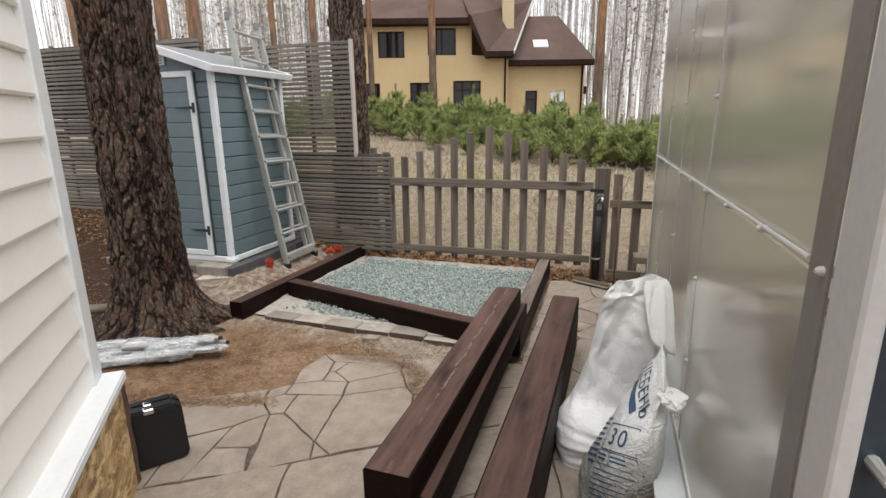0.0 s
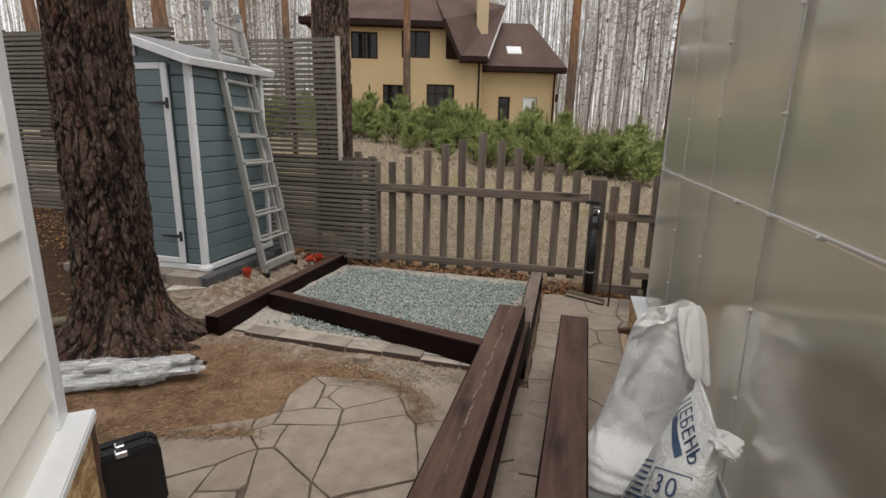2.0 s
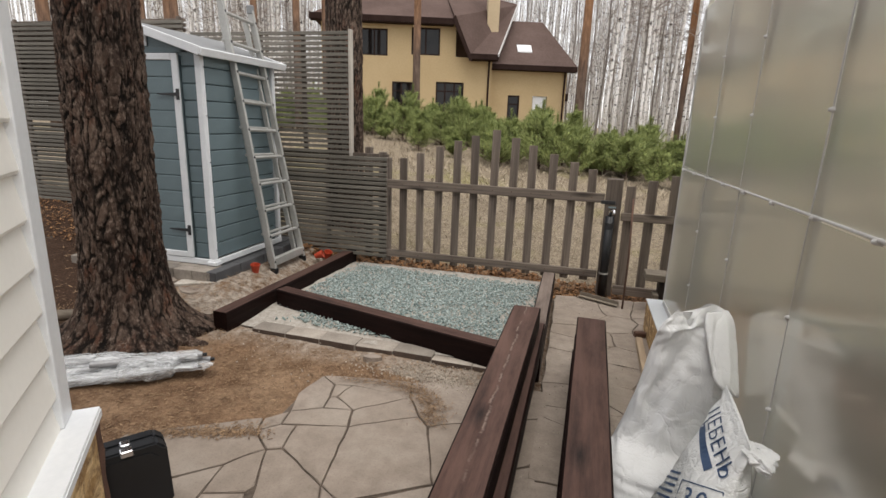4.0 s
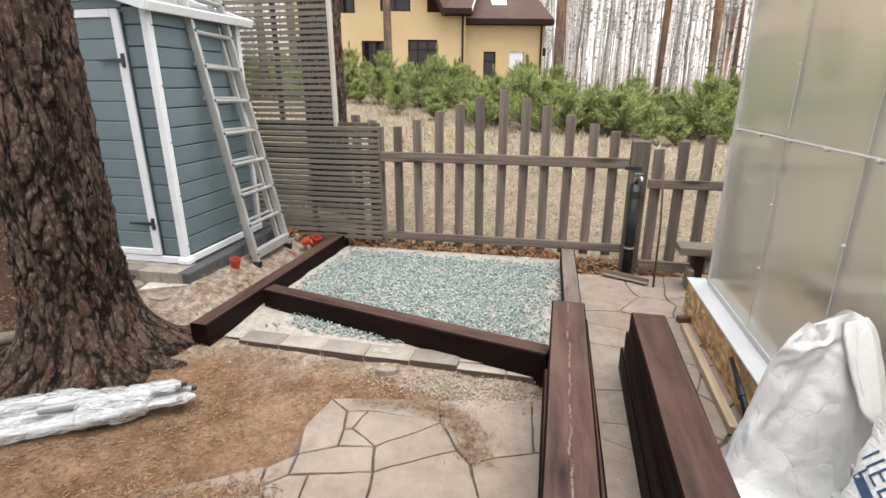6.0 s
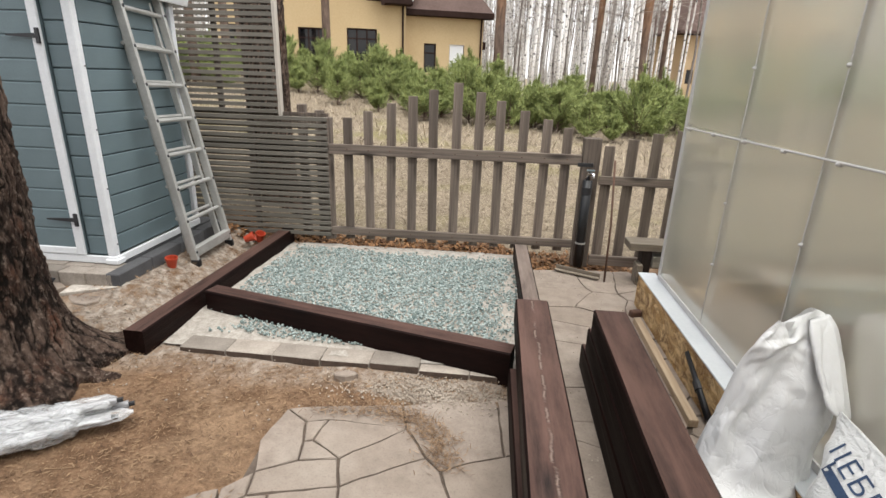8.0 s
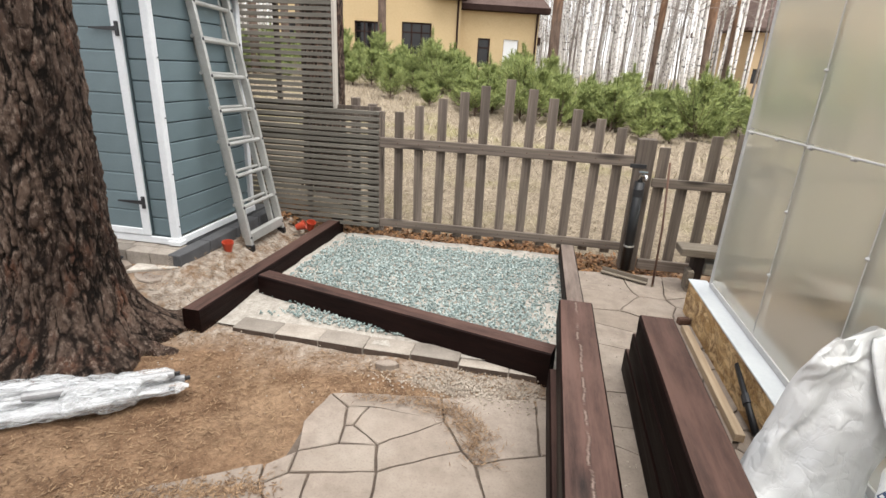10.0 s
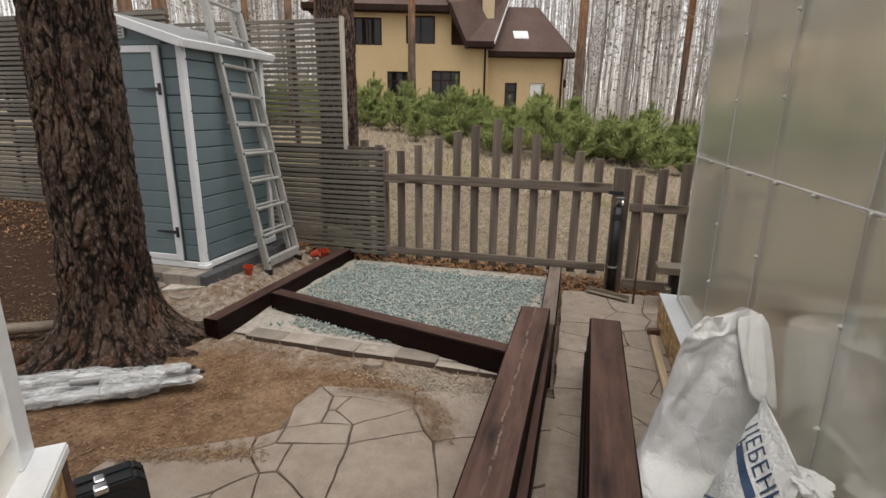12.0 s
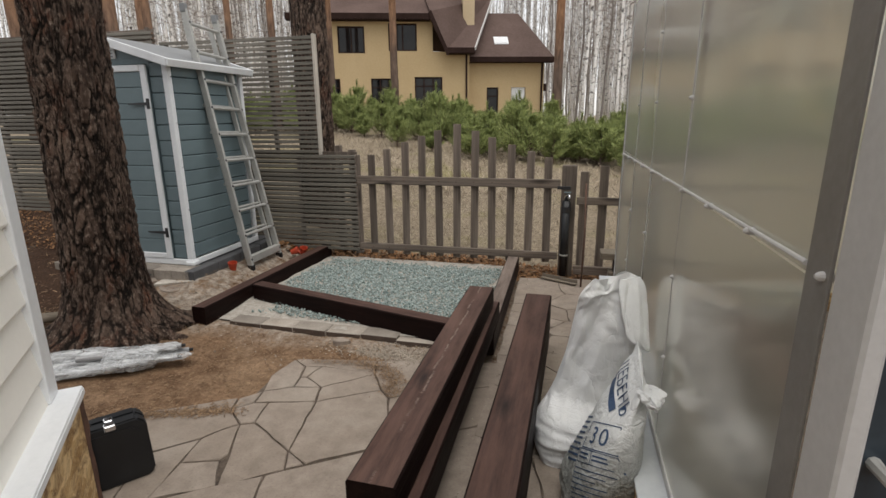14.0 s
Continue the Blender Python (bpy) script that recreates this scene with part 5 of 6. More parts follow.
def surface_root(points, radii):
    me = finish("root", tube(points, radii, 14), M["bark"], True)
    for v in me.vertices:
        v.co += Vector((noise.noise(v.co * 14), noise.noise(v.co * 14 + Vector((5, 0, 0))), noise.noise(v.co * 14 + Vector((0, 7, 0))))) * 0.022
    me.attributes.new("plate", "FLOAT", "POINT").data.foreach_set("value", [0.5 + 0.5 * noise.noise(v.co * 22) for v in me.vertices])
    return me


def bent(a, b, r0, r1, n=12):
    a, b = Vector(a), Vector(b)
    pts = [a.lerp(b, i / n) + Vector((0, 0, 0.03 * noise.noise((i * 0.5, a.x, b.y)) - 0.05 * (i / n) ** 2)) for i in range(n + 1)]
    return surface_root([tuple(p) for p in pts], [r0 + (r1 - r0) * i / n for i in range(n + 1)])


for a, b, r0, r1 in [((0.25, -0.02, 0.03), (0.62, 0.08, -0.03), 0.08, 0.03), ((0.15, -0.25, 0.02), (0.36, -0.40, -0.05), 0.08, 0.03), ((-0.2, -0.2, 0.04), (-0.55, -0.42, -0.02), 0.09, 0.04), ((0.2, 0.2, 0.03), (0.45, 0.45, 0.03), 0.08, 0.03)]:
    part("root", bent(a, b, r0, r1), None, pine)
pine_two = thing("pine_tree", "tall pine trunk with plated bark behind the slat fence", "tree", pose(-2.02, 7.72, 0.1))
part("trunk", bark_trunk(9.0, 0.235, 0.20, (-0.004, 0.0), 0.15, 8.0, 260, 120), None, pine_two)


# ---- woods ----
def far_trunk(h, r, seed, seg=9, rings=9):
    bm = bmesh.new()
    pts = [(0.25 * noise.noise((seed, 0, i * 0.35)) * i / rings, 0.25 * noise.noise((seed, 5, i * 0.35)) * i / rings, h * i / rings - 0.3) for i in range(rings + 1)]
    return tube(pts, [r * (1.15 if i == 0 else 1) * (1 - 0.55 * i / rings) for i in range(rings + 1)], seg, bm)


def stubs(h, seed, n, lo=0.3):
    """Bare side branches as thin bent bars."""
    rng = random.Random(seed)
    bm = bmesh.new()
    for _ in range(n):
        z = h * rng.uniform(lo, 0.98)
        a = rng.uniform(0, 6.28)
        l = rng.uniform(0.6, 2.2) * (1.15 - z / h)
        up = rng.uniform(0.1, 0.9)
        p = [(0, 0, z)]
        for k in range(3):
            q = p[-1]
            a += rng.uniform(-0.5, 0.5)
            p.append((q[0] + l / 3 * math.cos(a), q[1] + l / 3 * math.sin(a), q[2] + l / 3 * up - 0.06 * k))
        tube(p, [0.022, 0.014, 0.009, 0.004], 3, bm, False)
        for k in (1, 2, 3):
            b = a + rng.uniform(-1.4, 1.4)
            s = rng.uniform(0.3, 0.9)
            tube([p[k], (p[k][0] + s * math.cos(b), p[k][1] + s * math.sin(b), p[k][2] + s * rng.uniform(-0.5, 0.7))], [0.008, 0.003], 3, bm, False)
    return bm


PINES = [(-6.8, 25.0, 0.19, 17, "pine with a reddish upper trunk before the yellow house"), (0.5, 28.5, 0.25, 17, "pine with a reddish trunk beside the yellow house"),
         (-10.8, 13.6, 0.20, 16, ""), (-10.6, 14.6, 0.13, 16, ""), (-16.5, 15.5, 0.22, 16, ""), (-10.5, 18.2, 0.13, 16, ""), (-9.1, 18.6, 0.14, 17, ""),
         (-8.4, 19.4, 0.14, 17, ""), (-8.9, 21.5, 0.15, 18, ""), (-8.4, 21.8, 0.13, 18, ""), (5.6, 31.0, 0.23, 18, ""), (7.6, 30.0, 0.24, 18, ""),
         (-13.0, 17.0, 0.14, 16, ""), (9.6, 33.0, 0.22, 18, ""), (-19, 18, 0.2, 16, "")]
for i, (x, y, r, h, label) in enumerate(PINES):
    t = thing("pine_tree", label or "tall slender pine with a reddish trunk in the wood", "tree", pose(x, y, land(x, y), 0, 0, 31 * i), "pines of the wood")
    part("trunk", far_trunk(h, r, i * 3.3), M["far_pine"], t, smooth=True)
    part("crown", stubs(h, i, 16, 0.45), M["far_pine"], t)

HOUSE_AT = (1.327 - 0.309 * 29.0, 1.339 + 0.951 * 29.0)


def free(x, y):
    dx, dy = x - HOUSE_AT[0], y - HOUSE_AT[1]
    s, d = dx * 0.951 + dy * 0.309, -dx * 0.309 + dy * 0.951
    return not (-7.5 < s < 10 and -3 < d < 13) and not (9.5 < x < 22 and 36 < y < 52)


models = []
for i in range(3):
    t = thing("birch_tree", "slender white birch with bare grey twigs", "tree", pose(-18 + 4 * i, 30 + 2 * i, land(-18 + 4 * i, 30 + 2 * i)), "birches of the wood")
    part("trunk", far_trunk(17 + i, 0.055 + 0.012 * i, 40 + i * 7), M["birch"], t, smooth=True)
    part("crown", stubs(17 + i, 70 + i, 60, 0.22), M["twig"], t, "bare grey twigs")
    models.append(t)
rng2 = random.Random(11)
count = 0
while count < 85:
    x, y = rng2.uniform(-26, 11), rng2.uniform(27, 38)
    if free(x, y) and (x > 1.2 or x < -14):
        copy_thing(models[count % 3], pose(x, y, land(x, y), rng2.uniform(-2, 2), rng2.uniform(-2, 2), rng2.uniform(0, 360)))
        count += 1


def far_wood():
    verts, faces, tv, tf = [], [], [], []
    rng = random.Random(21)
    n = 0
    while n < 1700:
        x, y = rng.uniform(-60, 45), rng.uniform(33, 78)
        if not free(x, y) or (-14 < x < 1 and y < 42):
            continue
        n += 1
        r, h, z0 = rng.uniform(0.04, 0.095), rng.uniform(14, 21), land(x, y) - 0.3
        lx, ly = rng.gauss(0, 0.013), rng.gauss(0, 0.012)
        b = len(verts)
        for i in range(7):
            rr = r * (1 - 0.6 * i / 6)
            zz = h * i / 6
            wx = 0.12 * math.sin(i * 1.7 + n)
            for k in range(6):
                verts.append((x + lx * zz + wx + rr * math.cos(k * 1.0472), y + ly * zz + rr * math.sin(k * 1.0472), z0 + zz))
        for i in range(6):
            for k in range(6):
                j = (k + 1) % 6
                faces.append((b + i * 6 + k, b + i * 6 + j, b + i * 6 + 6 + j, b + i * 6 + 6 + k))
        for _ in range(26):
            zz = h * rng.uniform(0.18, 1.0)
            a, l = rng.uniform(0, 6.28), rng.uniform(0.7, 2.4) * (1.2 - zz / h)
            o = Vector((x + lx * zz, y + ly * zz, z0 + zz))
            e = o + Vector((math.cos(a) * l, math.sin(a) * l, l * rng.uniform(0.0, 0.9)))
            for p, q, w in ((o, e, 0.016), (o.lerp(e, 0.5), o.lerp(e, 0.5) + Vector((rng.uniform(-0.7, 0.7), rng.uniform(-0.7, 0.7), rng.uniform(-0.4, 0.7))), 0.009),
                            (e, e + Vector((rng.uniform(-0.6, 0.6), rng.uniform(-0.6, 0.6), rng.uniform(-0.7, 0.4))), 0.008)):
                c = len(tv)
                tv += [(p.x - w, p.y, p.z), (p.x + w, p.y, p.z), (q.x + w * 0.3, q.y, q.z), (q.x - w * 0.3, q.y, q.z)]
                tf.append((c, c + 1, c + 2, c + 3))
    tagged(new("birch_wood", raw("birch_wood", verts, faces, M["birch"], True)), "dense wood of bare white birch trunks", "trees", kind="stuff")
    tagged(new("birch_twigs", raw("birch_twigs", tv, tf, M["twig"])), "haze of bare grey birch twigs", "twigs", kind="stuff")


far_wood()


def young_pine(seed, h):
    """A bushy young pine, its boughs set with long needles."""
    rng = random.Random(seed)
    verts, faces = [], []
    bm = tube([(0, 0, -0.1), (0.02, 0.01, h * 0.5), (0, 0, h * 0.97)], [0.035, 0.022, 0.006], 6)
    levels = 9
    for lv in range(levels + 1):
        z = h * (0.03 + 0.93 * lv / levels)
        n = 8 if lv < levels else 1
        for b in range(n):
            a = rng.uniform(0, 6.28)
            l = h * (0.60 * (1 - lv / levels) ** 0.8 + 0.09) * rng.uniform(0.55, 1.3)
            d0 = Vector((math.cos(a), math.sin(a), rng.uniform(0.05 + 0.6 * lv / levels, 0.45 + 0.8 * lv / levels)))
            if lv == levels:
                d0 = Vector((0.05, 0, 1))
                l = 0.24 * h
            p = Vector((0, 0, z))
            pts = [p.copy()]
            for k in range(4):
                d0.z += 0.2
                p = p + d0.normalized() * l / 4
                pts.append(p.copy())
            tube(pts, [0.010, 0.008, 0.006, 0.005, 0.003], 3, bm, False)
            side = []
            for k in (1, 2, 3):
                for s in (-1, 1):
                    dd = (d0 + Vector((-d0.y, d0.x, 0.3)) * s * rng.uniform(0.6, 1.2)).normalized()
                    side.append((pts[k], pts[k] + dd * l * 0.34))
            for p0, p1 in [(pts[1], pts[2]), (pts[2], pts[3]), (pts[3], pts[4])] + side:
                dirn = (p1 - p0).normalized()
                u = dirn.orthogonal().normalized()
                w = dirn.cross(u)
                for k in range(15):
                    t = rng.uniform(0.0, 1.1)
                    c = p0.lerp(p1, t)
                    g = rng.uniform(0, 6.28)
                    out = (u * math.cos(g) + w * math.sin(g)) * 0.75 + dirn * rng.uniform(0.5, 1.1)
                    q = c + out.normalized() * rng.uniform(0.07, 0.15)
                    sd = out.cross(dirn).normalized() * 0.0055
                    i = len(verts)
                    verts += [tuple(c - sd), tuple(c + sd), tuple(q)]
                    faces.append((i, i + 1, i + 2))
    return bm, raw("crown", verts, faces, M["needle"])


bush_models = []
for i, h in enumerate((1.12, 0.92, 0.75)):
    t = thing("young_pine", "bushy young green pine in the meadow", "tree", pose(-7.5 + 3 * i, 20, land(-7.5 + 3 * i, 20)), "young pines behind the fence")
    stem, crown = young_pine(i + 2, h)
    part("trunk", stem, M["far_pine"], t)
    part("crown", crown, None, t, "dense green needles")
    bush_models.append(t)
rng3 = random.Random(8)
rows = [(random.Random(i).uniform(-0.5, 0.5) - 11.5 + 0.68 * i, 19.8 + 1.5 * rng3.random()) for i in range(18)]
rows += [(-3.2 + 0.66 * i, 17.0 + 1.6 * rng3.random()) for i in range(12)]
rows += [(0.2 + 0.62 * i, 14.8 + 1.7 * rng3.random()) for i in range(12)]
rows += [(-10 + 1.5 * i, 22.3 + 1.2 * rng3.random()) for i in range(9)]
rows += [(3.0 + 0.9 * i, 17.5 + 2.5 * rng3.random()) for i in range(9)]
rows += [(-3.9, 16.6), (7.5, 21.0), (6.7, 19.5)]
rows += [(-10.8 + 0.8 * i + rng3.uniform(-0.3, 0.3), 18.4 + 1.2 * rng3.random()) for i in range(16)]
rows += [(-9.5 + 0.55 * i + rng3.uniform(-0.3, 0.3), 17.6 + 1.6 * rng3.random()) for i in range(13)]
rows += [(-2.6 + 0.6 * i + rng3.uniform(-0.3, 0.3), 15.9 + 1.5 * rng3.random()) for i in range(14)]
rows += [(1.0 + 0.75 * i + rng3.uniform(-0.3, 0.3), 16.2 + 1.2 * rng3.random()) for i in range(10)]
for i, (x, y) in enumerate(rows):
    t = copy_thing(bush_models[i % 3], pose(x, y, land(x, y), 0, 0, rng3.uniform(0, 360)))
    k = rng3.uniform(0.55, 1.12) * (1.25 if i % 9 == 4 else 1.0)
    t.scale = (k * rng3.uniform(0.85, 1.1), k * rng3.uniform(0.85, 1.1), k * rng3.uniform(0.9, 1.25))


# ---- neighbouring houses ----
def window(parent, x0, x1, z0, z1, y, mullions=1, bar=False):
    w = part("window", box((x0 + 0.05, y + 0.02, z0 + 0.05), (x1 - 0.05, y + 0.06, z1 - 0.05)), M["glass"], parent, "dark window pane")
    for a, b, c, d in [(x0, x0 + 0.07, z0, z1), (x1 - 0.07, x1, z0, z1), (x0 + 0.07, x1 - 0.07, z1 - 0.07, z1), (x0 + 0.07, x1 - 0.07, z0, z0 + 0.07)]:
        part("window_frame", box((a, y - 0.03, c), (b, y + 0.07, d), 0.008), M["brown_trim"], w)
    for i in range(mullions):
        x = x0 + (x1 - x0) * (i + 1) / (mullions + 1)
        part("mullion", box((x - 0.035, y - 0.02, z0 + 0.07), (x + 0.035, y + 0.06, z1 - 0.07)), M["brown_trim"], w)
    if bar:
        part("transom", box((x0 + 0.07, y - 0.018, z1 - 0.5), (x1 - 0.07, y + 0.058, z1 - 0.44)), M["brown_trim"], w)
    part("window_sill", box((x0 - 0.06, y - 0.09, z0 - 0.05), (x1 + 0.06, y - 0.002, z0 - 0.005), 0.008), M["brown_trim"], w)
    return w


def holed_wall(x0, x1, z0, z1, y0, y1, holes):
    """A wall with window openings through it, built of butted blocks."""
    bm = bmesh.new()
    xs = sorted({x0, x1, *[h[0] for h in holes], *[h[1] for h in holes]})
    for a, b in zip(xs, xs[1:]):
        z = z0
        for h in sorted((h for h in holes if h[0] <= a and h[1] >= b), key=lambda h: h[2]):
            if h[2] > z:
                box((a, y0, z), (b, y1, h[2]), 0, bm)
            z = h[3]
        if z1 > z:
            box((a, y0, z), (b, y1, z1), 0, bm)
    return bm


def sloped(points, thick, bm=None):
    """A roof plane through its corners, with its thickness downwards."""
    bm = bm or bmesh.new()
    a = [bm.verts.new(p) for p in points]
    b = [bm.verts.new((p[0], p[1], p[2] - thick)) for p in points]
    bm.faces.new(a)
    bm.faces.new(b[::-1])
    for i in range(len(a)):
        j = (i + 1) % len(a)
        bm.faces.new((a[j], a[i], b[i], b[j]))
    bmesh.ops.recalc_face_normals(bm, faces=bm.faces[:])
    return bm


def yellow_house():
    h = thing("house", "ochre rendered two-storey house with a brown hipped roof", "house", pose(HOUSE_AT[0], HOUSE_AT[1], 0.0, 0, 0, 18))
    G = 0.3
    wins = [(-3.37, -1.97, 4.92, 6.25), (-0.72, 0.78, 5.03, 6.39), (-5.0, -3.35, 2.0, 3.64), (-1.72, -0.25, 1.7, 3.65), (0.62, 2.12, 1.7, 3.72)]
    part("wall", holed_wall(-5.4, 1.62, G, 6.72, 0, 0.35, wins[:4] + [(0.62, 1.62, 1.7, 3.72)]), M["render_wall"], h, "ochre render wall")
    part("wall", holed_wall(1.62, 3.58, G, 5.0, 0, 0.35, [(1.62, 2.12, 1.7, 3.72)]), M["render_wall"], h, "ochre render wall")
    part("wall", box((-5.4, 0.35, G), (-5.05, 8.5, 6.6)), M["render_wall"], h)
    part("wall", box((3.23, 0.35, G), (3.58, 8.5, 5.2)), M["render_wall"], h)
    wins_r = [(4.64, 5.30, 1.75, 3.2), (6.02, 6.84, 1.15, 3.2)]
    part("wall", holed_wall(3.6, 7.85, G, 4.75, 0.6, 0.9, wins_r), M["render_wall"], h, "ochre render wall")
    part("wall", box((7.5, 0.9, G), (7.85, 7.0, 4.75)), M["render_wall"], h)
    part("plinth", box((-5.44, -0.05, 0.2), (3.6, -0.002, 1.05)), M["chimney"], h)
    for i, w in enumerate(wins):
        window(h, *w, 0.1, 1 if i < 2 else 2, i >= 2)
    window(h, *wins_r[0], 0.7, 0, True)
    door = part("door", box((6.05, 0.68, 1.16), (6.81, 0.74, 3.17), 0.01), M["white_door"], h, "white door")
    part("door_frame", box((6.02, 0.66, 3.17), (6.84, 0.75, 3.22)), M["white_metal"], door)
    # main roof, eaves along the front with a long lower slope at its right end
    part("roof", sloped([(-5.9, -0.5, 6.72), (1.5, -0.5, 6.76), (1.0, 4.2, 9.4), (-2.2, 4.2, 9.4)], 0.05), M["roof"], h, "brown shingle roof")
    part("roof", sloped([(-5.9, -0.5, 6.72), (-2.2, 4.2, 9.4), (-5.9, 9.0, 6.72)], 0.05), M["roof"], h)
    part("roof", sloped([(1.45, -0.52, 6.95), (2.38, -0.75, 5.06), (3.78, -0.75, 5.12), (5.5, 4.2, 8.6), (1.0, 4.2, 9.4)], 0.05), M["roof"], h, "long lower roof slope")
    part("roof", sloped([(-5.9, 9.0, 6.72), (-2.2, 4.2, 9.4), (5.5, 4.2, 8.6), (3.9, 9.0, 6.0)], 0.05), M["roof"], h)
    part("fascia", box((-5.9, -0.54, 6.52), (1.46, -0.505, 6.80)), M["brown_trim"], h)
    part("soffit", box((-5.9, -0.5, 6.48), (1.46, 0.0, 6.52)), M["brown_trim"], h)
    part("fascia", box((2.34, -0.79, 4.86), (3.8, -0.755, 5.12)), M["brown_trim"], h)
    part("soffit", box((2.34, -0.75, 4.84), (3.8, 0.0, 4.88)), M["brown_trim"], h)
    part("verge", sloped([(1.38, -0.56, 6.85), (2.30, -0.80, 4.90), (2.42, -0.80, 4.90), (1.52, -0.56, 6.95)], 0.16), M["brown_trim"], h)
    part("verge", sloped([(3.76, -0.79, 5.14), (5.48, 4.18, 8.62), (5.54, 4.18, 8.62), (3.82, -0.79, 5.14)], 0.14), M["grey_metal"], h, "pale roof edge")
    # lower wing
    part("roof", sloped([(3.6, 0.1, 4.72), (8.25, 0.1, 4.76), (6.95, 3.6, 7.55), (4.3, 3.6, 7.55)], 0.05), M["roof"], h, "brown shingle roof of the lower wing")
    part("roof", sloped([(8.25, 0.1, 4.76), (8.25, 7.2, 4.76), (6.95, 3.6, 7.55)], 0.05), M["roof"], h)
    part("roof", sloped([(3.6, 7.2, 4.76), (4.3, 3.6, 7.55), (6.95, 3.6, 7.55), (8.25, 7.2, 4.76)], 0.05), M["roof"], h)
    part("fascia", box((3.6, 0.06, 4.5), (8.25, 0.096, 4.76)), M["brown_trim"], h)
    part("soffit", box((3.6, 0.1, 4.48), (8.25, 0.6, 4.52)), M["brown_trim"], h)
    light = part("roof_window", sloped([(5.12, 1.05, 5.56), (5.92, 1.05, 5.56), (5.92, 1.55, 5.97), (5.12, 1.55, 5.97)], 0.05), M["white_metal"], h, "white roof window")
    part("pane", sloped([(5.20, 1.10, 5.62), (5.84, 1.10, 5.62), (5.84, 1.50, 5.95), (5.20, 1.50, 5.95)], 0.01), M["white_door"], light)
    part("chimney", box((3.38, 1.3, 6.0), (4.02, 1.9, 10.4), 0.01), M["chimney"], h, "sand-coloured rendered chimney")
    for x, y, top in ((3.42, -0.07, 4.9), (7.72, 0.52, 4.5)):
        part("downpipe", tube([(x, y, 0.4), (x, y, top)], 0.05, 8), M["brown_trim"], h)
    part("lantern", box((7.86, 0.7, 3.0), (8.05, 0.9, 3.4), 0.02), M["brown_trim"], h)


yellow_house()


def far_house():
    h = thing("house", "beige rendered house with a brown roof at the wood's edge", "house", pose(12.9, 40.0, 0.4, 0, 0, 8))
    part("wall", holed_wall(0, 8, 0.0, 4.7, 0, 0.3, [(0.35, 0.85, 1.2, 2.1), (3.0, 4.4, 1.4, 2.9)]), M["render_far"], h, "beige render wall")
    part("wall", box((0, 0.3, 0), (0.3, 8, 4.7)), M["render_far"], h)
    window(h, 0.35, 0.85, 1.2, 2.1, 0.1, 0)
    window(h, 3.0, 4.4, 1.4, 2.9, 0.1, 1)
    part("roof", sloped([(-0.9, -0.8, 4.45), (8.9, -0.8, 4.45), (6.0, 4.0, 8.6), (3.0, 4.0, 8.6)], 0.16), M["roof"], h, "brown roof")
    part("roof", sloped([(-0.9, -0.8, 4.45), (3.0, 4.0, 8.6), (-0.9, 8.8, 4.45)], 0.16), M["roof"], h)
    part("soffit", box((-0.88, -0.78, 4.24), (8.8, 0.0, 4.28)), M["brown_trim"], h)
    part("downpipe", tube([(-0.06, -0.06, 0.1), (-0.06, -0.06, 4.3)], 0.05, 8), M["brown_trim"], h)


far_house()


# ---- sacks ----
from mathutils.bvhtree import BVHTree


def facet(a, u, na, nu, seed):
    """Flat folds: random heights on a coarse net, straight between its knots, with sharp creases."""
    a, u = a * na, u * nu
    i, j = math.floor(a), math.floor(u)
    f, g = a - i, u - j

    def h(p, q):
        return noise.cell((p % na + 0.5 + seed * 3, q + 0.5, seed))

    if (i + j) % 2:
        f, h00, h10, h01, h11 = 1 - f, h(i + 1, j), h(i, j), h(i + 1, j + 1), h(i, j + 1)
    else:
        h00, h10, h01, h11 = h(i, j), h(i + 1, j), h(i, j + 1), h(i + 1, j + 1)
    if f + g < 1:
        return h00 + (h10 - h00) * f + (h01 - h00) * g
    return h11 + (h01 - h11) * (1 - f) + (h10 - h11) * (1 - g)


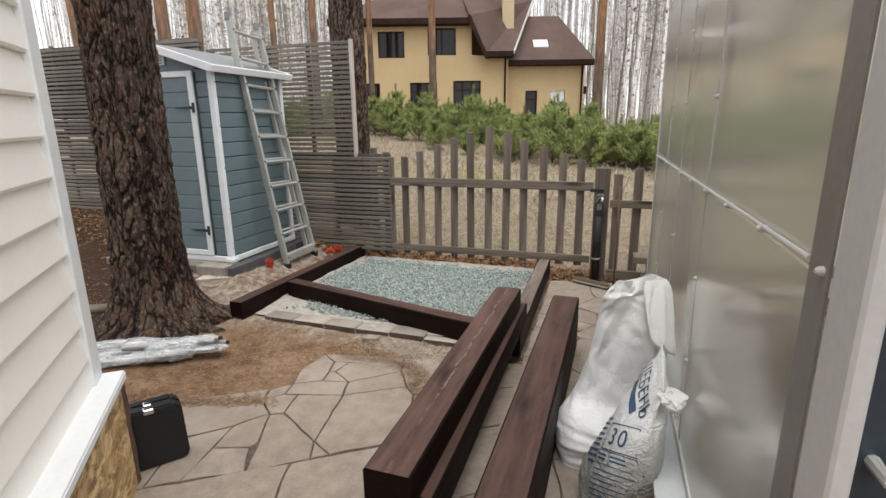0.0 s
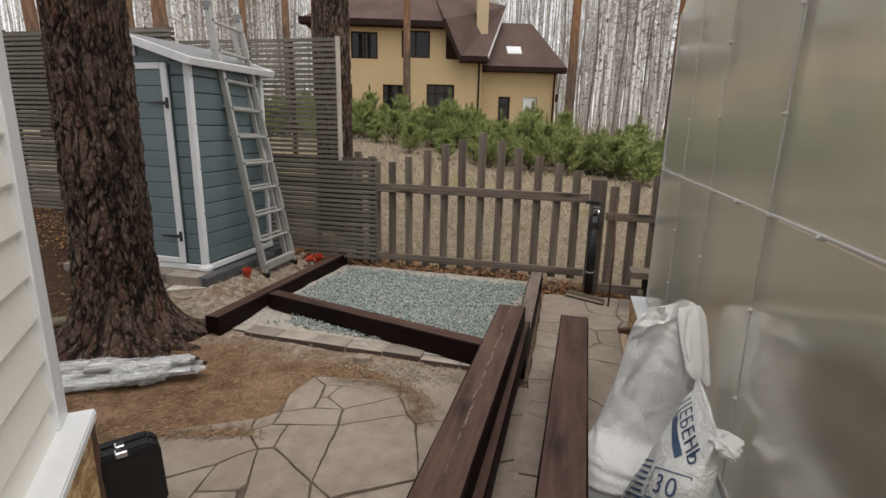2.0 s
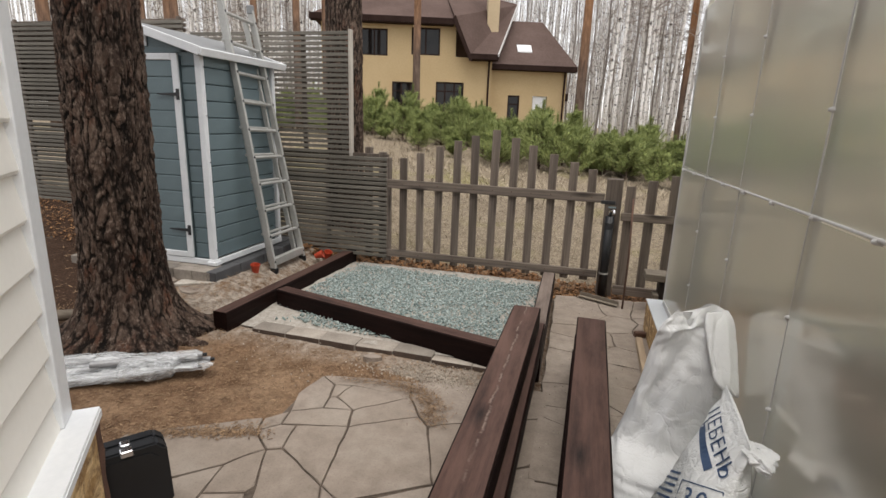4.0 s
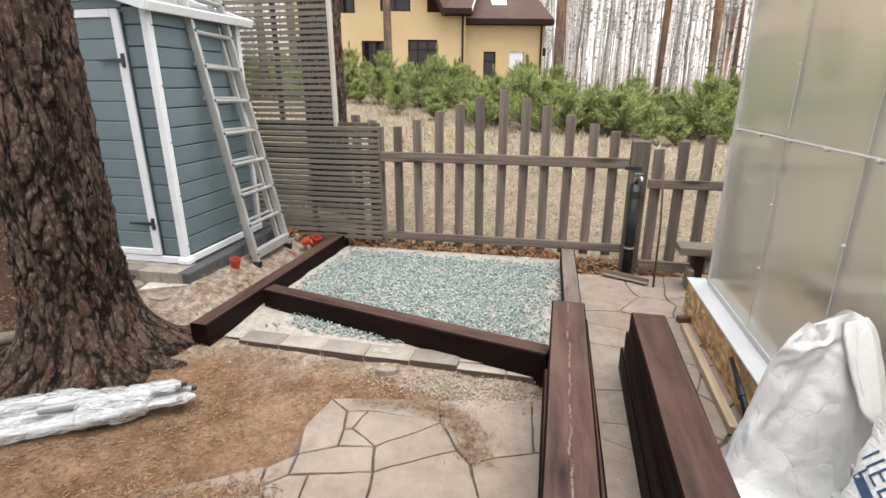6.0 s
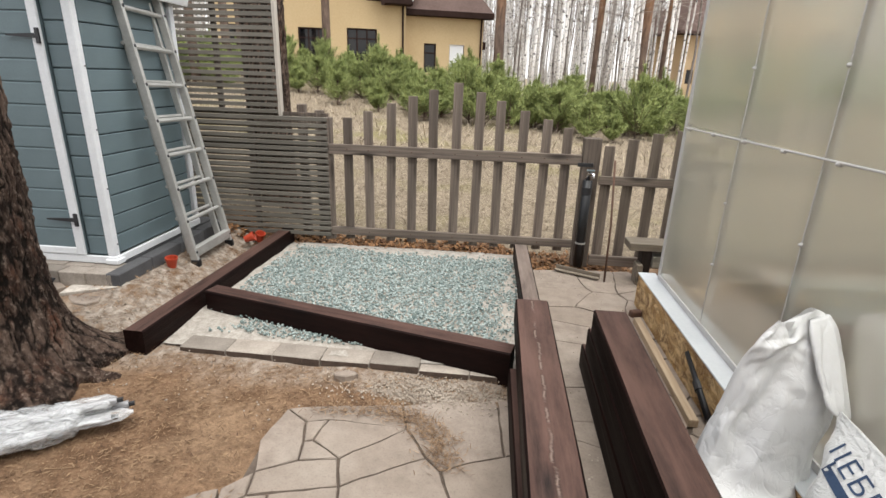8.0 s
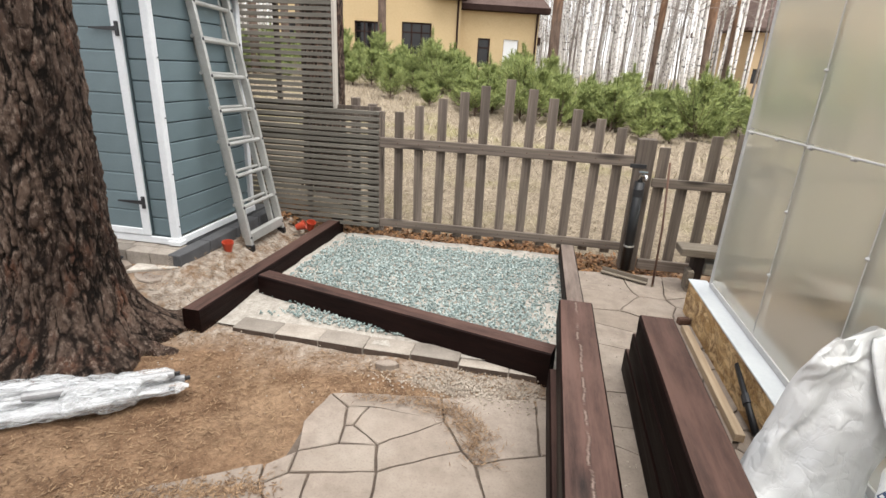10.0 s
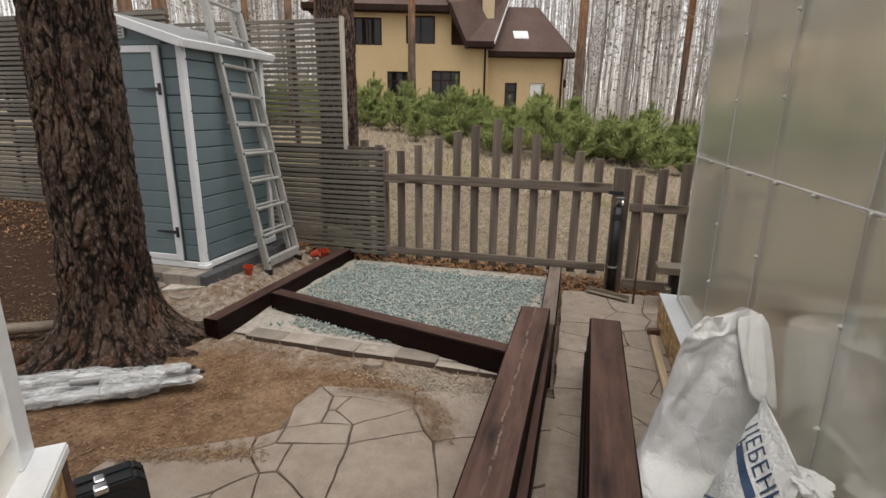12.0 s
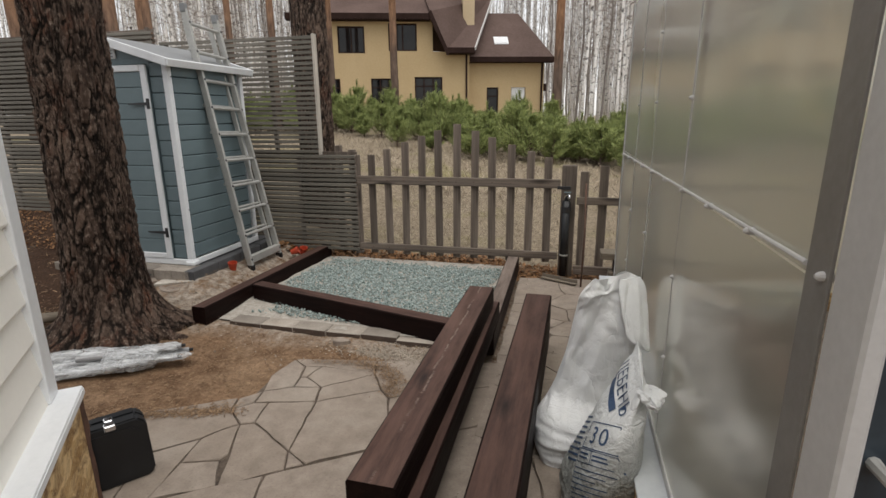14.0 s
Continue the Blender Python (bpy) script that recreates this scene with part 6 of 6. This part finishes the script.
def sack_mesh(spine, widths, depths, turn, seed, crease, sharp=2.4, notch=None, fine=1.0, sag=0.24):
    """A sack lofted along a spine; widths across, depths through it."""
    n, around = 110, 110
    bm = bmesh.new()
    rings = []

    def at(table, u):
        k = u * (len(table) - 1)
        i = min(int(k), len(table) - 2)
        f = k - i
        p = [table[max(0, min(len(table) - 1, i + d))] for d in (-1, 0, 1, 2)]
        p = [Vector(q) if isinstance(q, tuple) else q for q in p]
        return (p[1] * 2 + (p[2] - p[0]) * f + (p[0] * 2 - p[1] * 5 + p[2] * 4 - p[3]) * f * f + (p[1] * 3 - p[0] - p[2] * 3 + p[3]) * f ** 3) * 0.5

    ca, sa = math.cos(radians(turn)), math.sin(radians(turn))
    for i in range(n + 1):
        u = i / n
        c, w, d = at(spine, u), max(0.004, at(widths, u)), max(0.003, at(depths, u))
        ring = []
        for k in range(around):
            a = 2 * math.pi * k / around
            x = abs(math.cos(a)) ** (2 / sharp) * math.copysign(1, math.cos(a)) * w
            y = abs(math.sin(a)) ** (2 / sharp) * math.copysign(1, math.sin(a)) * d
            soft = noise.noise((x * 4 + seed, y * 4, c.z * 3))
            wa, wu = 0.035 * noise.noise((x * 7, y * 7, c.z * 7 + seed)), 0.05 * noise.noise((x * 6 + 4, y * 6, c.z * 6 + seed))
            fold = crease * (0.15 * soft + facet(k / around + wa, u + wu, 9, 6 * fine, seed) + 0.4 * facet(k / around - wa, u + wu, 20, 15 * fine, seed + 3))
            low = crease * 0.7 * noise.noise((x * 4 + seed, y * 4, c.z * 55)) * max(0.0, 1 - c.z / sag)
            nx, ny = x / (w * w), y / (d * d)
            ln = math.hypot(nx, ny) or 1
            g = min(1.0, d / 0.03)
            x, y = x + nx / ln * (fold + low) * g, y + ny / ln * (fold + low) * g
            z = c.z
            if notch:
                z -= notch[1] * math.exp(-((x - notch[0]) / 0.025) ** 2) * max(0.0, u - 0.8) * 5
            ring.append(bm.verts.new((c.x + x * ca - y * sa, c.y + x * sa + y * ca, max(0.002, z + 0.4 * crease * noise.noise((x * 8, y * 8, seed)) * min(1, c.z * 9)))))
        rings.append(ring)
    for p, q in zip(rings, rings[1:]):
        for k in range(around):
            bm.faces.new((p[k], p[(k + 1) % around], q[(k + 1) % around], q[k]))
    bm.faces.new(rings[0][::-1])
    bm.faces.new(rings[-1])
    return bm


def letters(text, size):
    """Vertices and faces of a word in the built-in font, from its lower left corner."""
    curve = bpy.data.curves.new("word", "FONT")
    curve.body, curve.size, curve.resolution_u = text, size, 3
    ob = bpy.data.objects.new("word", curve)
    scene.collection.objects.link(ob)
    bpy.context.view_layer.update()
    me = bpy.data.meshes.new_from_object(ob.evaluated_get(bpy.context.evaluated_depsgraph_get()))
    v, f = [tuple(p.co) for p in me.vertices], [tuple(p.vertices) for p in me.polygons]
    bpy.data.objects.remove(ob)
    bpy.data.curves.remove(curve)
    bpy.data.meshes.remove(me)
    return v, f


def strip(x0, y0, x1, y1):
    n = max(1, int((x1 - x0) / 0.02))
    v = [(x0 + (x1 - x0) * i / n, y) for i in range(n + 1) for y in (y0, y1)]
    return v, [(2 * i, 2 * i + 2, 2 * i + 3, 2 * i + 1) for i in range(n)]


def printed(tree, pieces, origin, u, v, out, material, parent, name, label):
    """Lays flat print on a sack's skin along the direction -out."""
    verts, faces = [], []
    for pv, pf in pieces:
        b = len(verts)
        ok = []
        for p in pv:
            s = origin + u * p[0] + v * p[1]
            hit = tree.ray_cast(s + out * 0.6, -out, 1.5)
            verts.append(tuple((hit[0] if hit[0] else s) + out * 0.0035))
            ok.append(hit[0] is not None)
        faces += [tuple(k + b for k in f) for f in pf if all(ok[k] for k in f)]
    if faces:
        bm = bmesh.new()
        bv = [bm.verts.new(p) for p in verts]
        for f in faces:
            if len(set(f)) == len(f):
                bm.faces.new([bv[k] for k in f])
        bmesh.ops.remove_doubles(bm, verts=bm.verts[:], dist=0.0004)
        part(name, bm, material, parent, label)


def creased(a, u, lines):
    """Sharp straight creases: height of the nearest ridges at angle a and height u of a sack."""
    h = 0.0
    for a0, u0, a1, u1, width, amount in lines:
        da, du = (a1 - a0), u1 - u0
        t = min(1.0, max(0.0, ((a - a0) * da + (u - u0) * du) / (da * da + du * du)))
        d = math.hypot(a - a0 - da * t, (u - u0 - du * t))
        if d < width:
            h += amount * (1 - d / width) * (0.35 + 0.65 * math.sin(math.pi * min(0.92, max(0.08, t))))
    return h


def draped_sack(sections, seed, lines, ears=(), slack=0.0032):
    """A woven sack lofted through (height, left x, left y, right x, right y, half depth), with sharp creases."""
    n, around = 130, 150
    bm = bmesh.new()
    rings = []
    for i in range(n + 1):
        u = i / n
        k = u * (len(sections) - 1)
        q = min(int(k), len(sections) - 2)
        f = k - q
        p = [np.array(sections[max(0, min(len(sections) - 1, q + d))]) for d in (-1, 0, 1, 2)]
        z, lx, ly, rx, ry, depth = (p[1] * 2 + (p[2] - p[0]) * f + (p[0] * 2 - p[1] * 5 + p[2] * 4 - p[3]) * f * f + (p[1] * 3 - p[0] - p[2] * 3 + p[3]) * f ** 3) * 0.5
        across = Vector((rx - lx, ry - ly, 0))
        w = across.length / 2
        across.normalize()
        face = Vector((across.y, -across.x, 0))
        mid = Vector(((lx + rx) / 2, (ly + ry) / 2, 0))
        ring = []
        for j in range(around):
            a = j / around
            c, d = math.cos(2 * math.pi * a), math.sin(2 * math.pi * a)
            x = math.copysign(abs(c) ** 0.9, c) * w
            y = math.copysign(abs(d) ** 0.9, d) * max(0.004, depth)
            b = 0.03 * noise.noise((x * 6, y * 6 + seed, z * 6))
            h = creased((a + b) % 1.0, u + 0.6 * b, lines) + slack * noise.noise((x * 5 + seed, y * 5, z * 4))
            h += 0.45 * slack * (abs(noise.noise((x * 13 + seed, y * 13, z * 9))) * 2 - 0.6)
            h += 0.010 * noise.noise((x * 3 + seed, y * 5, z * 46)) * max(0.0, 1 - z / 0.24)
            zz = z
            for x0, wide, rise in ears:
                zz += rise * math.exp(-((x - x0) / wide) ** 2) * max(0.0, u - 0.86) / 0.14
            v = mid + across * x + face * (y + (h if d > 0 else -0.5 * h) * min(1.0, depth / 0.02)) + across * (0.6 * h if abs(c) > 0.8 else 0) * math.copysign(1, c)
            ring.append(bm.verts.new((v.x, v.y, max(0.002, zz))))
        rings.append(ring)
    for p, q in zip(rings, rings[1:]):
        for k in range(around):
            bm.faces.new((p[k], p[(k + 1) % around], q[(k + 1) % around], q[k]))
    bm.faces.new(rings[0][::-1])
    bm.faces.new(rings[-1])
    bmesh.ops.recalc_face_normals(bm, faces=bm.faces[:])
    return bm


def tall_sack():
    s = thing("sack", "tall white woven sack, half empty, leaning on the greenhouse", "sack", pose(1.38, 3.72, 0.0), "white sacks")
    shape = [(0.0, 1.20, 3.62, 1.50, 3.80, 0.10), (0.06, 1.165, 3.66, 1.56, 3.84, 0.14), (0.14, 1.155, 3.70, 1.58, 3.88, 0.165), (0.20, 1.17, 3.75, 1.59, 3.92, 0.14), (0.26, 1.215, 3.88, 1.63, 3.90, 0.095),
             (0.40, 1.268, 3.93, 1.64, 3.90, 0.085), (0.52, 1.296, 3.93, 1.655, 3.90, 0.075), (0.64, 1.312, 3.92, 1.665, 3.92, 0.066), (0.74, 1.326, 3.91, 1.665, 3.95, 0.052), (0.82, 1.335, 3.88, 1.66, 3.98, 0.040),
             (0.875, 1.36, 3.885, 1.65, 4.00, 0.026), (0.905, 1.39, 3.89, 1.635, 4.02, 0.012)]
    slump = lambda z: z if z < 0.5 else 0.5 + 0.89 * (z - 0.5)
    shape = [(slump(z), a - 1.38, b - 3.72, c - 1.38, d - 3.72, e) for z, a, b, c, d, e in shape]
    folds = [(0.42, 0.30, 0.36, 0.92, 0.045, 0.016), (0.30, 0.20, 0.24, 0.80, 0.05, 0.014), (0.46, 0.36, 0.30, 0.24, 0.04, 0.018), (0.22, 0.62, 0.12, 0.35, 0.05, -0.016), (0.34, 0.55, 0.20, 0.95, 0.045, -0.014),
             (0.40, 0.84, 0.26, 0.88, 0.035, 0.012), (0.44, 0.70, 0.31, 0.80, 0.03, -0.010), (0.45, 0.52, 0.36, 0.44, 0.035, 0.010), (0.28, 0.42, 0.10, 0.30, 0.04, 0.012), (0.16, 0.75, 0.08, 0.98, 0.04, 0.014),
             (0.47, 0.22, 0.20, 0.19, 0.03, -0.012), (0.48, 0.12, 0.26, 0.15, 0.025, 0.010), (0.46, 0.06, 0.22, 0.09, 0.025, -0.009), (0.38, 0.62, 0.34, 0.40, 0.03, -0.009), (0.18, 0.50, 0.24, 0.70, 0.03, 0.009)]
    pick = random.Random(23)
    for _ in range(34):
        a, u, t, l = pick.uniform(0.02, 0.5), pick.uniform(0.02, 0.95), pick.uniform(0, math.pi), pick.uniform(0.05, 0.22)
        folds.append((a, u, a + 0.5 * l * math.cos(t), u + l * math.sin(t), pick.uniform(0.018, 0.045), pick.choice((-1, 1)) * pick.uniform(0.005, 0.013)))
    part("body", draped_sack(shape, 4.0, folds, ((-0.115, 0.028, 0.022), (-0.055, 0.022, -0.055), (0.05, 0.07, 0.045))), M["skin"], s, smooth=True)
    tab = draped_sack([(0.80, 0.03, 0.19, 0.075, 0.21, 0.006), (0.84, 0.045, 0.185, 0.085, 0.205, 0.006), (0.882, 0.05, 0.18, 0.092, 0.20, 0.004)], 9.0, [])
    part("mouth_tab", tab, M["skin"], s, smooth=True)
    flap = draped_sack([(0.55, 0.292, 0.105, 0.303, 0.112, 0.004), (0.575, 0.25, 0.085, 0.303, 0.118, 0.012), (0.62, 0.195, 0.075, 0.300, 0.14, 0.018), (0.68, 0.175, 0.10, 0.294, 0.18, 0.022), (0.765, 0.155, 0.14, 0.285, 0.23, 0.026), (0.838, 0.145, 0.18, 0.272, 0.27, 0.024), (0.878, 0.15, 0.21, 0.25, 0.28, 0.012)],
                       12.0, [(0.30, 0.1, 0.22, 0.9, 0.06, 0.012), (0.40, 0.5, 0.30, 0.95, 0.05, -0.008)], (), 0.004)
    part("folded_flap", flap, M["skin"], s, smooth=True)


def printed_sack():
    s = thing("sack", "white crushed-stone sack with navy print, tied at its neck", "sack", pose(1.45, 3.37, 0.0), "white sacks")
    spine = [(0.0, 0.0, 0.0), (0.0, 0.0, 0.05), (0.005, 0.01, 0.16), (0.03, 0.03, 0.28), (0.07, 0.075, 0.40), (0.115, 0.14, 0.50), (0.145, 0.185, 0.575), (0.15, 0.195, 0.60), (0.152, 0.20, 0.615)]
    widths = [0.15, 0.195, 0.205, 0.21, 0.22, 0.232, 0.24, 0.235, 0.22]
    depths = [0.11, 0.15, 0.155, 0.14, 0.10, 0.055, 0.024, 0.012, 0.005]
    body = finish("body", sack_mesh(spine, widths, depths, 86, 7.0, 0.013, 2.4, None, 1.3, 0.36), M["stone_sack"], True)
    tree = BVHTree.FromPolygons([v.co[:] for v in body.vertices], [p.vertices[:] for p in body.polygons])
    skin = part("body", body, None, s)
    knot = sack_mesh([(0.15, 0.06, 0.575), (0.162, 0.01, 0.595), (0.168, -0.03, 0.60), (0.178, -0.06, 0.575), (0.185, -0.075, 0.545)], [0.03, 0.024, 0.04, 0.036, 0.012], [0.02, 0.018, 0.032, 0.03, 0.012], 40, 15.0, 0.022, 2.4, None, 1.5)
    part("knot", knot, M["skin"], s, "gathered tied neck", True)
    out = Vector((-0.70, -0.54, 0.47)).normalized()
    across = Vector((0.46, -0.86, -0.22))
    across = (across - out * across.dot(out)).normalized()
    up = out.cross(across)
    rel = Vector((1.45, 3.37, 0.0))

    def axes(deg):
        c, d = math.cos(radians(deg)), math.sin(radians(deg))
        return across * c + up * d, up * c - across * d

    def ink(pieces, o, u, v, name, label):
        for piece in pieces:
            printed(tree, [piece], o, u, v, out, M["ink"], skin, name, label)

    u, v = axes(36)
    o = Vector((1.418, 3.347, 0.368)) - rel + u * 0.0 - v * 0.035
    ink([letters("3", 0.10), ([(x + 0.058, y, z) for x, y, z in letters("0", 0.10)[0]], letters("0", 0.10)[1])], o, u, v, "number", "navy printed numeral")
    bars = [strip(-0.03, -0.025, 0.145, -0.021), strip(-0.03, 0.085, 0.145, 0.089), strip(-0.03, -0.025, -0.026, 0.087), strip(0.141, -0.025, 0.145, 0.087)]
    bars += [strip(-0.05, -0.085, 0.145, -0.082), strip(-0.05, -0.032, 0.145, -0.029), strip(0.045, -0.083, 0.048, -0.03), strip(0.142, -0.083, 0.145, -0.03), strip(-0.052, -0.083, -0.049, -0.03)]
    ink(bars, o, u, v, "print_frame", "navy printed frame line")
    ink([strip(-0.035 + 0.09 * (i % 2), -0.05 - 0.016 * (i // 2), 0.03 + 0.085 * (i % 2), -0.043 - 0.016 * (i // 2)) for i in range(4)], o, u, v, "small_print", "bar of small navy print")
    ink([strip(-0.05, -0.11 - 0.02 * i, 0.13 - 0.03 * (i % 3), -0.106 - 0.02 * i) for i in range(7)], o, u, v, "small_print", "bar of small navy print")
    ink([strip(-0.15 - 0.02 * (i % 3), -0.09 + 0.024 * i, -0.055, -0.081 + 0.024 * i) for i in range(9)], o, u, v, "stripe", "navy stripe along the sack's edge")
    u, v = axes(-13)
    o = Vector((1.574, 3.743, 0.539)) - rel - v * 0.03
    x = 0.0
    for ch in "ЩЕБЕНЬ":
        lv, lf = letters(ch, 0.085)
        ink([([(a + x, b, 0) for a, b, c in lv], lf)], o, u, v, "letter", "navy printed letter")
        x += max(p[0] for p in lv) + 0.006
    ink([strip(0.03, -0.045, 0.30, -0.014)], o, u, v, "print_band", "navy band beside the lettering")


tall_sack()
printed_sack()
